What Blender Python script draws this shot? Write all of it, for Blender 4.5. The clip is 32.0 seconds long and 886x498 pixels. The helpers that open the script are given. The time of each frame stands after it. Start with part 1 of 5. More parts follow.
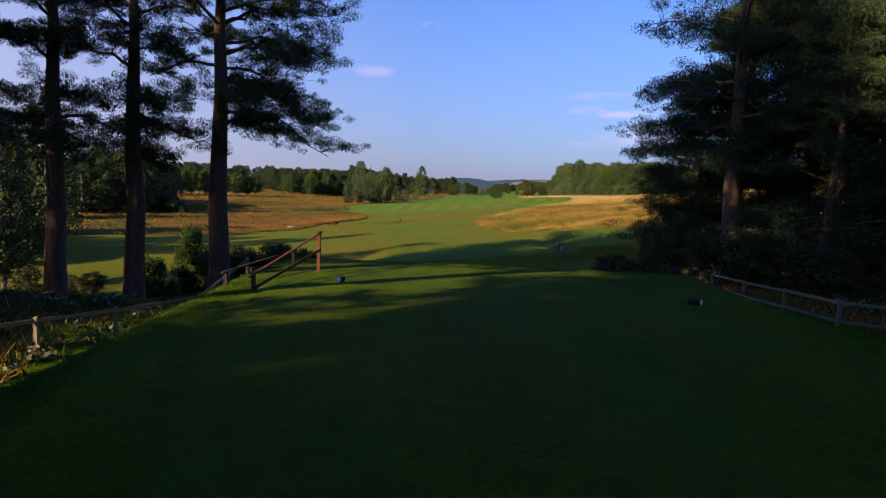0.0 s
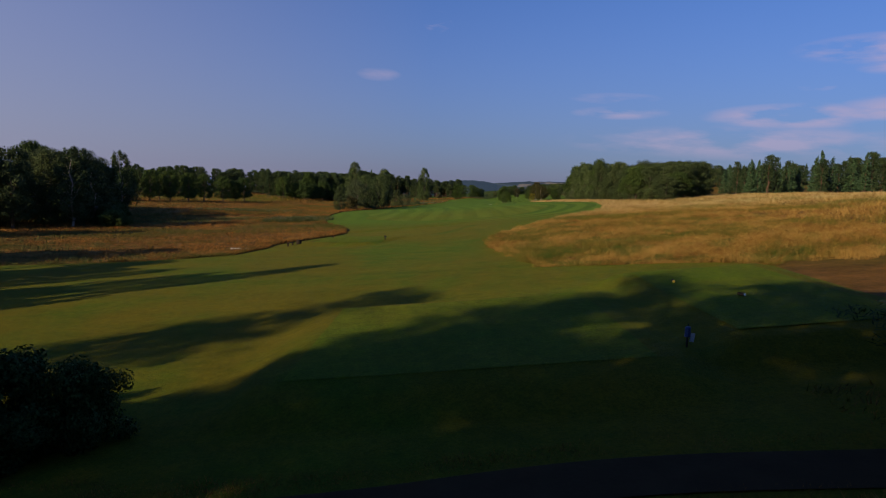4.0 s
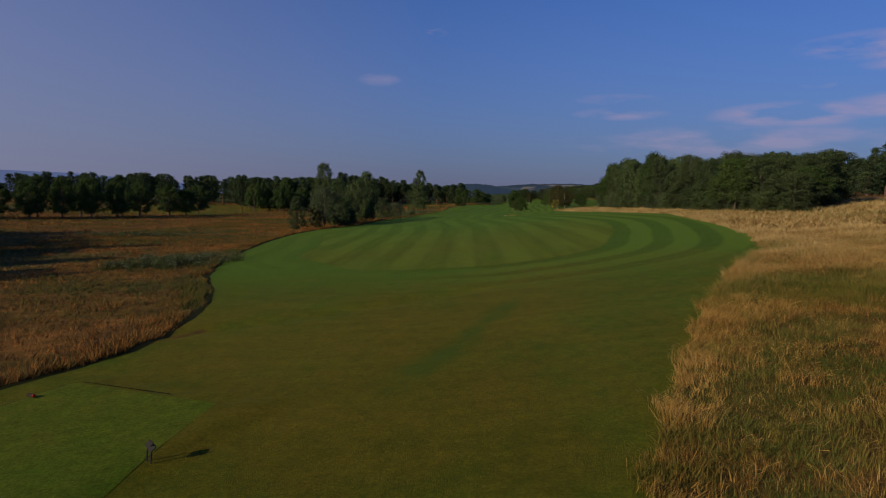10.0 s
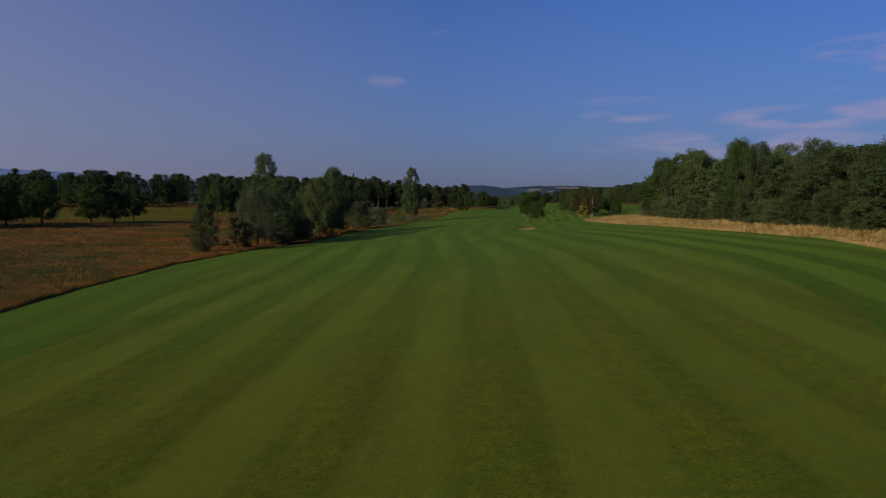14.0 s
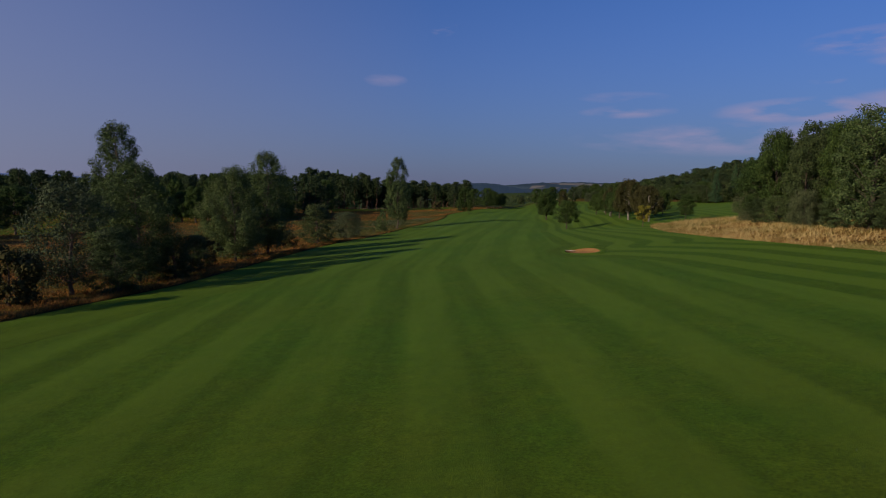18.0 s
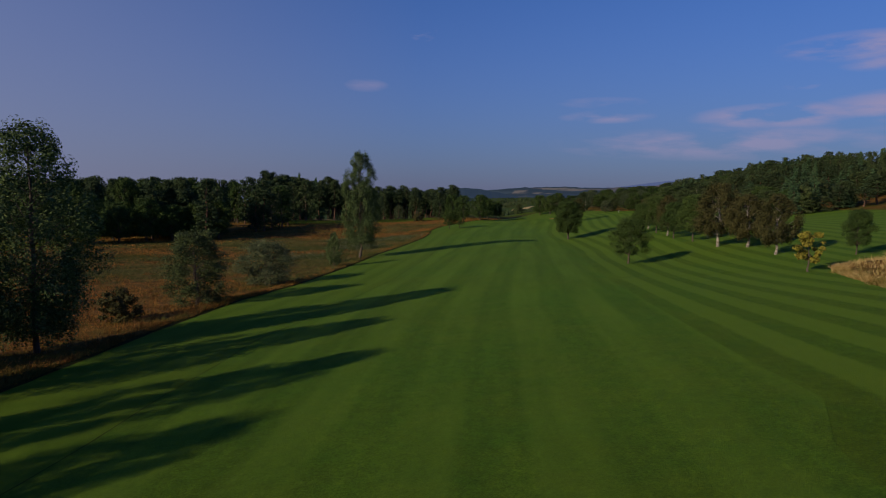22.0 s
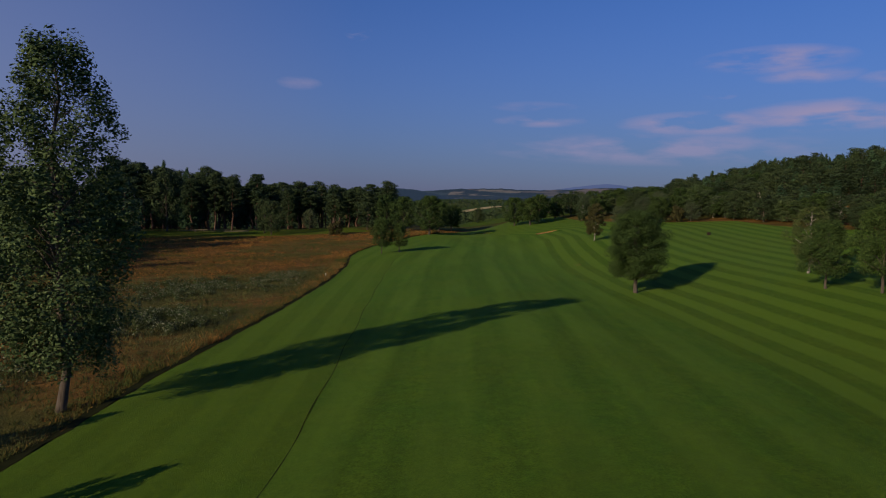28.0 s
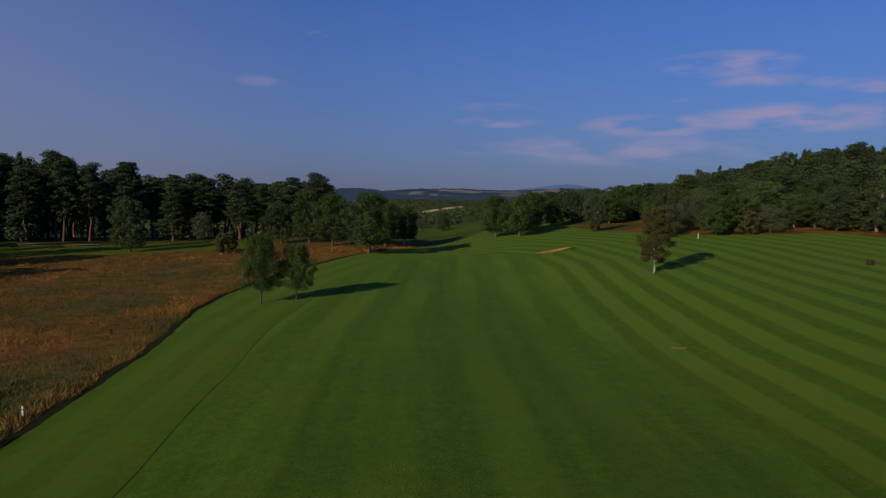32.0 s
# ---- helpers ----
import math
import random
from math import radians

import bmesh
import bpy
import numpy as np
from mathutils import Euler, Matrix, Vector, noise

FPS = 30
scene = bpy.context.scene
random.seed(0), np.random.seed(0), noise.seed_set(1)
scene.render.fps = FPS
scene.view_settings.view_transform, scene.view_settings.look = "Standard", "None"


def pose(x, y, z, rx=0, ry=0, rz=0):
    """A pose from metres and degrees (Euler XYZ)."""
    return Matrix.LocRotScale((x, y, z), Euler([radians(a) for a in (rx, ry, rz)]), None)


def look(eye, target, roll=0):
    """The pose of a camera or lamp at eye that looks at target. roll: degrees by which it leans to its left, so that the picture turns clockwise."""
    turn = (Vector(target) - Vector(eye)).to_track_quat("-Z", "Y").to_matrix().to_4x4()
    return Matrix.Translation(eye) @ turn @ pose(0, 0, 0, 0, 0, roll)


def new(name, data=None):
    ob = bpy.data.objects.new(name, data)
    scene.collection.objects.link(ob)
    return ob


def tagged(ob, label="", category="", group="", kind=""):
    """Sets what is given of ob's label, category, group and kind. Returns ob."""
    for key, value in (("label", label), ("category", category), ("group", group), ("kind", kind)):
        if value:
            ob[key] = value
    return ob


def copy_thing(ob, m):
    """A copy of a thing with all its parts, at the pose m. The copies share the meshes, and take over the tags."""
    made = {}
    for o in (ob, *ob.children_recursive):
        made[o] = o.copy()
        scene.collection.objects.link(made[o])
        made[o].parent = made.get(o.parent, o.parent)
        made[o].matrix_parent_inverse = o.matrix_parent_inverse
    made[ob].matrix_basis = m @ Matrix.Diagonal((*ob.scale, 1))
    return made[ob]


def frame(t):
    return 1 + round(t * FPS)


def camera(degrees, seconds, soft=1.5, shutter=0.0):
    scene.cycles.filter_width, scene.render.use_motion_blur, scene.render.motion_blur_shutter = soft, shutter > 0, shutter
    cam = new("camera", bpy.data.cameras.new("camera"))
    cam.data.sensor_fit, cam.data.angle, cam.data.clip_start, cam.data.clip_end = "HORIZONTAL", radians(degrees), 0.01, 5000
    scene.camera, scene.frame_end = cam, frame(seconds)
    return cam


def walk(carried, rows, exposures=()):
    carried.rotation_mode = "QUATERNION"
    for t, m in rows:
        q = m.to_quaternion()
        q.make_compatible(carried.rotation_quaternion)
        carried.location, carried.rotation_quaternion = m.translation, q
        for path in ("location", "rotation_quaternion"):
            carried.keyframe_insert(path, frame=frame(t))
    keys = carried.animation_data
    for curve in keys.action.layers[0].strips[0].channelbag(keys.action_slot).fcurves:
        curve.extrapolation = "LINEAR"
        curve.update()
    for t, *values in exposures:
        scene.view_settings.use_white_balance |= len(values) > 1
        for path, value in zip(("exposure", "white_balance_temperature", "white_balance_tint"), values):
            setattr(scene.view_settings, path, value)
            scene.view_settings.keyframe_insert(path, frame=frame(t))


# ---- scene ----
cam = camera(69.0, 32.0, soft=1.1)
PATH = [
    (0, (0.23, 5.506, 3.088), (0.237, 7.495, 2.879), 2.7),
    (0.5, (0.186, 8.167, 3.009), (0.191, 10.156, 2.801), 2.6),
    (1, (0.142, 11.311, 2.956), (0.143, 13.301, 2.751), 2.4),
    (1.5, (0.243, 14.77, 2.925), (0.243, 16.759, 2.721), 2.5),
    (2, (0.401, 18.538, 2.972), (0.398, 20.527, 2.767), 2.6),
    (2.5, (0.545, 22.573, 3.06), (0.542, 24.563, 2.86), 2.4),
    (3.5, (0.943, 31.235, 3.182), (0.933, 33.224, 2.98), 2.3),
    (5.5, (1.127, 50.153, 3.655), (1.111, 52.143, 3.457), 2.2),
    (6, (1.127, 55.205, 3.67), (1.112, 57.196, 3.473), 2.0),
    (6.5, (1.11, 60.544, 3.677), (1.094, 62.534, 3.481), 1.9),
    (7, (1.091, 66.139, 3.696), (1.073, 68.13, 3.502), 1.9),
    (7.5, (1.098, 71.95, 3.717), (1.08, 73.941, 3.522), 1.7),
    (8, (1.182, 77.94, 3.718), (1.163, 79.931, 3.526), 1.6),
    (8.5, (1.273, 84.069, 3.731), (1.252, 86.06, 3.539), 1.5),
    (9, (1.352, 90.358, 3.767), (1.331, 92.349, 3.574), 1.6),
    (9.5, (1.427, 96.828, 3.821), (1.406, 98.819, 3.631), 1.3),
    (10, (1.629, 103.542, 3.888), (1.606, 105.533, 3.698), 1.3),
    (10.5, (1.92, 110.472, 3.945), (1.896, 112.463, 3.754), 1.4),
    (11, (2.301, 117.641, 3.999), (2.272, 119.632, 3.808), 1.3),
    (11.5, (2.77, 124.979, 4.059), (2.739, 126.97, 3.869), 1.4),
    (12, (3.274, 132.41, 4.114), (3.24, 134.4, 3.926), 1.4),
    (12.5, (3.771, 139.859, 4.133), (3.734, 141.85, 3.945), 1.4),
    (13, (4.11, 147.407, 4.115), (4.072, 149.397, 3.926), 1.3),
    (13.5, (4.342, 155.026, 4.046), (4.301, 157.017, 3.859), 1.5),
    (14, (4.494, 162.715, 3.968), (4.454, 164.706, 3.782), 1.6),
    (14.5, (4.575, 170.46, 3.88), (4.536, 172.451, 3.692), 1.3),
    (16.5, (4.803, 201.698, 3.242), (4.761, 203.688, 3.052), 1.0),
    (17, (4.759, 209.55, 3.228), (4.719, 211.54, 3.036), 1.3),
    (17.5, (4.655, 217.465, 3.245), (4.612, 219.455, 3.054), 1.0),
    (18, (4.53, 225.475, 3.272), (4.484, 227.465, 3.081), 0.8),
    (18.5, (4.435, 233.542, 3.309), (4.387, 235.532, 3.119), 0.7),
    (19, (4.348, 241.681, 3.37), (4.296, 243.672, 3.182), 0.6),
    (19.5, (4.207, 249.775, 3.505), (4.153, 251.766, 3.316), 0.7),
    (20, (4.033, 257.825, 3.683), (3.972, 259.815, 3.496), 0.7),
    (20.5, (3.729, 265.823, 3.878), (3.669, 267.814, 3.692), 0.7),
    (21, (3.222, 273.789, 4.011), (3.174, 275.78, 3.83), 0.6),
    (21.5, (2.727, 281.651, 4.024), (2.733, 283.643, 3.847), 0.7),
    (22, (2.281, 289.561, 3.994), (2.292, 291.553, 3.819), 0.6),
    (22.5, (1.96, 297.493, 3.958), (1.973, 299.485, 3.782), 0.5),
    (23, (1.771, 305.431, 3.906), (1.789, 307.423, 3.73), 0.5),
    (23.5, (1.611, 313.308, 3.837), (1.631, 315.3, 3.661), 0.5),
    (24, (1.437, 321.2, 3.782), (1.459, 323.193, 3.609), 0.5),
    (24.5, (1.29, 329.068, 3.724), (1.317, 331.06, 3.549), 0.5),
    (25, (1.203, 336.963, 3.664), (1.23, 338.955, 3.487), 0.4),
    (25.5, (1.268, 344.765, 3.606), (1.341, 346.756, 3.428), 0.4),
    (26, (1.521, 352.581, 3.567), (1.646, 354.569, 3.394), 1.1),
    (26.5, (2.005, 360.416, 3.564), (2.154, 362.403, 3.387), 0.8),
    (28.5, (4.812, 391.966, 3.585), (5.04, 393.946, 3.42), 1.6),
    (29, (5.714, 399.855, 3.546), (5.948, 401.835, 3.383), 1.6),
    (29.5, (6.742, 407.766, 3.488), (6.979, 409.745, 3.324), 1.6),
    (30, (7.853, 415.7, 3.414), (8.091, 417.679, 3.251), 1.6),
    (30.5, (9.07, 423.607, 3.326), (9.33, 425.583, 3.161), 1.7),
    (31, (10.345, 431.498, 3.24), (10.635, 433.47, 3.075), 1.6),
    (31.5, (11.721, 439.302, 3.14), (12.031, 441.271, 2.974), 1.5),
    (32, (13.157, 447.064, 3.048), (13.492, 449.029, 2.882), 1.5),
]
EXPOSURES = ((0, 1.0, 7300, 10), (1.2, 0.95, 7300, 10), (2.0, 0.72, 7400, 10), (3.0, 0.5, 7300, 10), (3.5, 0.25, 7200, 10), (5.5, -0.3, 6800, 10), (7, -0.4, 6600, 10), (12, -0.42, 6500, 10), (32, -0.45, 6400, 10))
walk(cam, [(t, look(eye, target, roll)) for t, eye, target, roll in PATH], EXPOSURES)

# ---------------------------------------------------------------- world and sun
SUN_TO = Vector((-0.79 * 0.93, -0.61 * 0.93, 0.36)).normalized()
ELEV = math.asin(SUN_TO.z)
AZIM = math.atan2(SUN_TO.x, SUN_TO.y)


def build_world():
    w = bpy.data.worlds.new("sky")
    scene.world = w
    w.use_nodes = True
    nt = w.node_tree
    n, ln = nt.nodes, nt.links
    bg = n["Background"]
    sky = n.new("ShaderNodeTexSky")
    sky.sky_type, sky.sun_disc = "NISHITA", False
    sky.sun_elevation, sky.sun_rotation = ELEV, AZIM
    sky.air_density, sky.dust_density, sky.ozone_density = 1.0, 0.4, 3.0
    tc = n.new("ShaderNodeTexCoord")
    sep = n.new("ShaderNodeSeparateXYZ")
    ln.new(tc.outputs["Generated"], sep.inputs[0])

    def math_node(op, a, b=None, clamp=False):
        m = n.new("ShaderNodeMath")
        m.operation, m.use_clamp = op, clamp
        for i, v in enumerate((a, b)):
            if v is None:
                continue
            if isinstance(v, (int, float)):
                m.inputs[i].default_value = v
            else:
                ln.new(v, m.inputs[i])
        return m.outputs[0]

    az = math_node("MULTIPLY", math_node("ARCTAN2", sep.outputs[0], sep.outputs[1]), 57.2958)
    el = math_node("MULTIPLY", math_node("ARCSINE", sep.outputs[2]), 57.2958)
    warp = n.new("ShaderNodeTexNoise")
    warp.inputs["Scale"].default_value, warp.inputs["Detail"].default_value = 12, 8
    mp = n.new("ShaderNodeMapping")
    mp.inputs["Scale"].default_value = (1, 1, 4.5)
    ln.new(tc.outputs["Generated"], mp.inputs[0])
    ln.new(mp.outputs[0], warp.inputs["Vector"])
    total = None
    # thin streaks of cloud: azimuth, elevation, half width, half height, weight
    for a, e, hw, hh, k in CLOUDS:
        dx = math_node("DIVIDE", math_node("SUBTRACT", az, a), hw)
        dy = math_node("DIVIDE", math_node("SUBTRACT", el, e), hh)
        r = math_node("ADD", math_node("MULTIPLY", dx, dx), math_node("MULTIPLY", dy, dy))
        v = math_node("MULTIPLY", math_node("SUBTRACT", 1.0, r, True), k)
        total = v if total is None else math_node("MAXIMUM", total, v)
    cover = math_node("MULTIPLY", total, math_node("MULTIPLY", math_node("SUBTRACT", warp.outputs[0], 0.40, True), 4.6, True))
    low = math_node("POWER", math_node("SUBTRACT", 1.0, math_node("DIVIDE", math_node("ABSOLUTE", el), 30.0), True), 2.0)
    haze = n.new("ShaderNodeMixRGB")
    haze.inputs[2].default_value = (*HAZE, 1)
    side = math_node("MULTIPLY", math_node("DIVIDE", math_node("SUBTRACT", -2.0, az), 45.0, True), math_node("DIVIDE", math_node("SUBTRACT", 40.0, el), 60.0, True))
    ln.new(math_node("MULTIPLY", low, 0.80), haze.inputs[0])
    veil = n.new("ShaderNodeMixRGB")
    veil.inputs[2].default_value = (*VEIL, 1)
    ln.new(side, veil.inputs[0])
    deep = n.new("ShaderNodeMixRGB")
    deep.blend_type, deep.inputs[0].default_value = "MULTIPLY", 1.0
    deep.inputs[2].default_value = (*TINT, 1)
    ln.new(sky.outputs[0], deep.inputs[1])
    ln.new(deep.outputs[0], haze.inputs[1])
    mix = n.new("ShaderNodeMixRGB")
    mix.inputs[2].default_value = (*CLOUD_COLOUR, 1)
    ln.new(cover, mix.inputs[0])
    ln.new(haze.outputs[0], veil.inputs[1])
    ln.new(veil.outputs[0], mix.inputs[1])
    ln.new(mix.outputs[0], bg.inputs[0])
    bg.inputs[1].default_value = SKY
    return w


SKY = 0.092
TINT = (0.38, 0.72, 1.36)
HAZE = (1.76, 1.64, 2.95)
VEIL = (3.7, 3.8, 5.6)
CLOUD_COLOUR = (4.9, 4.1, 6.2)
CLOUDS = ((-1.6, 13.6, 1.3, 0.9, 0.9), (-6.5, 9.1, 2.0, 0.6, 0.45), (14.3, 6.5, 4.2, 0.6, 0.55), (13.8, 7.7, 4.0, 0.5, 0.3), (32.5, 10.9, 6.0, 1.2, 0.75), (35, 9.6, 4.0, 0.7, 0.6),
          (27.5, 6.2, 7.0, 1.1, 0.8), (37.5, 6.6, 8.0, 1.4, 0.9), (28.8, 8.4, 1.4, 0.4, 0.5), (39.9, 9.2, 2.0, 0.5, 0.6), (24, 4.2, 15, 1.5, 0.55), (48, 8.5, 9, 1.5, 0.9))
build_world()
sun = new("sun", bpy.data.lights.new("sun", "SUN"))
sun.data.energy, sun.data.angle, sun.data.color = 4.8, radians(0.6), (1.0, 0.80, 0.54)
sun.matrix_world = look(SUN_TO * 50, (0, 0, 0))


# ---------------------------------------------------------------- materials
def material(name, build, rough=0.9, spec=0.2, sheen=None):
    m = bpy.data.materials.new(name)
    m.use_nodes = True
    nt = m.node_tree
    b = nt.nodes["Principled BSDF"]
    b.inputs["Roughness"].default_value = rough
    b.inputs["Specular IOR Level"].default_value = spec
    if sheen:
        b.inputs["Sheen Weight"].default_value, b.inputs["Sheen Roughness"].default_value = 0.10, 0.5
        b.inputs["Sheen Tint"].default_value = (*sheen, 1)
    build(nt, b)
    return m


class Nodes:
    """Short hands for the node trees of the materials."""

    def __init__(self, nt, bsdf):
        self.nt, self.b = nt, bsdf
        self.tc = nt.nodes.new("ShaderNodeTexCoord")
        self.geo = nt.nodes.new("ShaderNodeNewGeometry")

    def link(self, a, to):
        self.nt.links.new(a, to)

    def pos(self, scale=(1, 1, 1)):
        m = self.nt.nodes.new("ShaderNodeMapping")
        m.inputs["Scale"].default_value = scale
        self.link(self.geo.outputs["Position"], m.inputs[0])
        return m.outputs[0]

    def local(self, scale=(1, 1, 1)):
        m = self.nt.nodes.new("ShaderNodeMapping")
        m.inputs["Scale"].default_value = scale
        self.link(self.tc.outputs["Object"], m.inputs[0])
        return m.outputs[0]

    def noise(self, vec, scale, detail=4, rough=0.6):
        x = self.nt.nodes.new("ShaderNodeTexNoise")
        x.inputs["Scale"].default_value, x.inputs["Detail"].default_value, x.inputs["Roughness"].default_value = scale, detail, rough
        self.link(vec, x.inputs["Vector"])
        return x.outputs[0]

    def ramp(self, fac, stops):
        r = self.nt.nodes.new("ShaderNodeValToRGB")
        e = r.color_ramp.elements
        while len(e) < len(stops):
            e.new(0.5)
        for el, (p, c) in zip(e, stops):
            el.position, el.color = p, (*c, 1) if len(c) == 3 else c
        self.link(fac, r.inputs[0])
        return r.outputs[0]

    def grey(self, fac, a, b):
        return self.ramp(fac, ((a, (0, 0, 0)), (b, (1, 1, 1))))

    def mix(self, fac, a, b, kind="MIX"):
        m = self.nt.nodes.new("ShaderNodeMixRGB")
        m.blend_type = kind
        for i, v in ((0, fac), (1, a), (2, b)):
            if isinstance(v, (int, float)):
                m.inputs[i].default_value = v
            elif isinstance(v, tuple):
                m.inputs[i].default_value = (*v, 1)
            else:
                self.link(v, m.inputs[i])
        return m.outputs[0]

    def calc(self, op, a, b=0.0, clamp=False):
        m = self.nt.nodes.new("ShaderNodeMath")
        m.operation, m.use_clamp = op, clamp
        for i, v in ((0, a), (1, b)):
            if isinstance(v, (int, float)):
                m.inputs[i].default_value = v
            else:
                self.link(v, m.inputs[i])
        return m.outputs[0]

    def split(self, vec):
        s = self.nt.nodes.new("ShaderNodeSeparateXYZ")
        self.link(vec, s.inputs[0])
        return s.outputs

    def bump(self, height, strength=0.5, dist=0.05):
        x = self.nt.nodes.new("ShaderNodeBump")
        x.inputs["Strength"].default_value, x.inputs["Distance"].default_value = strength, dist
        self.link(height, x.inputs["Height"])
        self.link(x.outputs[0], self.b.inputs["Normal"])

    def colour(self, c):
        self.link(c, self.b.inputs["Base Color"])


def stripes(k, width, wobble=0.5, sharp=2.2, lift=0.5):
    """0 and 1 by turns across the mower's lanes: the first UV coordinate counts metres across them."""
    uv = k.split(k.tc.outputs["UV"])
    n = k.noise(k.pos(), 0.12, 2)
    u = k.calc("ADD", uv[0], k.calc("MULTIPLY", k.calc("SUBTRACT", n, 0.5), wobble))
    rag = k.calc("MULTIPLY", k.calc("SUBTRACT", k.noise(k.pos(), 1.1, 4, 0.7), 0.5), 0.9)
    s = k.calc("SINE", k.calc("MULTIPLY", u, math.pi / width))
    return k.calc("ADD", k.calc("MULTIPLY", k.calc("ADD", s, rag), sharp), lift, True), uv


def turf(k, a, b, dry, dry_amount, streaky=0.45):
    """Mown grass between two greens, with dry flecks and fine relief."""
    big = k.noise(k.pos(), 0.05, 5, 0.65)
    mid = k.noise(k.pos(), 0.45, 5, 0.7)
    fine = k.noise(k.pos(), 9, 4, 0.7)
    c = k.mix(k.grey(mid, 0.3, 0.75), a, b)
    amount = k.calc("MULTIPLY", k.grey(k.calc("ADD", k.calc("MULTIPLY", big, 0.6), k.calc("MULTIPLY", mid, 0.4)), 0.40, 0.60), dry_amount)
    c = k.mix(amount, c, dry)
    c = k.mix(0.75, c, k.ramp(fine, ((0.28, (0.24, 0.25, 0.24)), (0.72, (0.80, 0.79, 0.70)))), "OVERLAY")
    speck = k.noise(k.pos(), 1.7, 6, 0.8)
    c = k.mix(0.5, c, k.ramp(speck, ((0.32, (0.26, 0.28, 0.26)), (0.68, (0.76, 0.74, 0.62)))), "OVERLAY")
    # long streaks and patches left by the mowers and the dew
    uv = k.split(k.tc.outputs["UV"])
    run = k.nt.nodes.new("ShaderNodeCombineXYZ")
    k.link(k.calc("MULTIPLY", uv[0], 0.55), run.inputs[0])
    k.link(k.calc("MULTIPLY", k.split(k.geo.outputs["Position"])[1], 0.03), run.inputs[1])
    streak = k.noise(run.outputs[0], 1.0, 4, 0.6)
    c = k.mix(streaky, c, k.ramp(streak, ((0.3, (0.30, 0.32, 0.30)), (0.7, (0.72, 0.70, 0.60)))), "OVERLAY")
    k.bump(k.noise(k.pos(), 14, 6, 0.8), 0.9, 0.06)
    return c


def mat_fairway(nt, b):
    k = Nodes(nt, b)
    s, uv = stripes(k, 2.95, 0.5, 1.5)
    along = k.split(k.geo.outputs["Position"])[1]
    near = k.calc("DIVIDE", k.calc("SUBTRACT", 300.0, along), 80.0, True)
    wear = k.grey(k.noise(k.pos((0.2, 0.04, 1)), 1.0, 3), 0.4, 0.6)
    s = k.calc("MULTIPLY", s, k.calc("ADD", 0.35, k.calc("MULTIPLY", wear, 0.65)))
    warm = k.calc("DIVIDE", k.calc("SUBTRACT", 262.0, along), 75.0, True)
    c = turf(k, k.mix(warm, (0.0410, 0.0940, 0.0075), (0.0621, 0.0893, 0.0050)), k.mix(warm, (0.0545, 0.1110, 0.0090), (0.0797, 0.1023, 0.0063)), (0.1049, 0.0893, 0.0063), k.calc("ADD", 0.2, k.calc("MULTIPLY", k.calc("DIVIDE", k.calc("SUBTRACT", 255.0, along), 70.0, True), 0.35)))
    k.colour(k.mix(k.calc("MULTIPLY", s, k.calc("ADD", 0.40, k.calc("MULTIPLY", near, 0.22))), c, k.mix(warm, (0.1040, 0.1720, 0.0150), (0.1244, 0.1488, 0.0125))))


def mat_semi(nt, b):
    k = Nodes(nt, b)
    s, uv = stripes(k, 2.5, 0.5, 2.0, 0.72)
    front = k.calc("DIVIDE", k.calc("SUBTRACT", 172.0, k.split(k.geo.outputs["Position"])[1]), 30.0, True)
    olive = k.calc("MULTIPLY", front, k.calc("ADD", 0.30, k.calc("MULTIPLY", k.grey(k.noise(k.pos((1, 0.6, 1)), 0.09, 4, 0.6), 0.42, 0.56), 0.6)))
    c = turf(k, k.mix(olive, (0.0345, 0.0775, 0.0045), (0.0719, 0.0614, 0.0037)), k.mix(olive, (0.0460, 0.0945, 0.0058), (0.0913, 0.0735, 0.0050)), (0.1101, 0.0781, 0.0063), k.calc("ADD", 0.2, k.calc("MULTIPLY", front, 0.6)), 0.25)
    # lush damp strip in the dry turf
    where = k.split(k.geo.outputs["Position"])
    off = k.calc("ABSOLUTE", k.calc("SUBTRACT", where[0], k.calc("ADD", 1.8, k.calc("MULTIPLY", k.calc("SUBTRACT", where[1], 134.0), 0.36))))
    damp = k.calc("SUBTRACT", k.calc("ADD", -0.35, k.calc("MULTIPLY", k.noise(k.pos(), 0.4, 4, 0.6), 2.6)), k.calc("MULTIPLY", off, 0.75), True)
    ends = k.calc("MULTIPLY", k.calc("DIVIDE", k.calc("SUBTRACT", where[1], 127.0), 4.0, True), k.calc("DIVIDE", k.calc("SUBTRACT", 148.0, where[1]), 4.0, True))
    c = k.mix(k.calc("MULTIPLY", k.calc("MULTIPLY", damp, ends), 0.6), c, (0.0258, 0.0744, 0.0063))
    plain = k.calc("MULTIPLY", k.calc("SUBTRACT", 1.0, uv[1]), k.calc("SUBTRACT", 0.6, k.calc("MULTIPLY", front, 0.5)))
    k.colour(k.mix(k.calc("MULTIPLY", k.calc("ADD", k.calc("MULTIPLY", s, uv[1]), plain), k.calc("SUBTRACT", 0.66, k.calc("MULTIPLY", front, 0.40))), c, k.mix(olive, (0.0980, 0.1580, 0.0120), (0.1180, 0.1120, 0.0070))))


def mat_tee(nt, b):
    k = Nodes(nt, b)
    s, uv = stripes(k, 2.2, 0.4)
    c = turf(k, (0.042, 0.085, 0.003), (0.058, 0.102, 0.004), (0.115, 0.086, 0.008), 0.5)
    k.colour(k.mix(k.calc("MULTIPLY", s, 0.25), c, (0.066, 0.106, 0.012)))


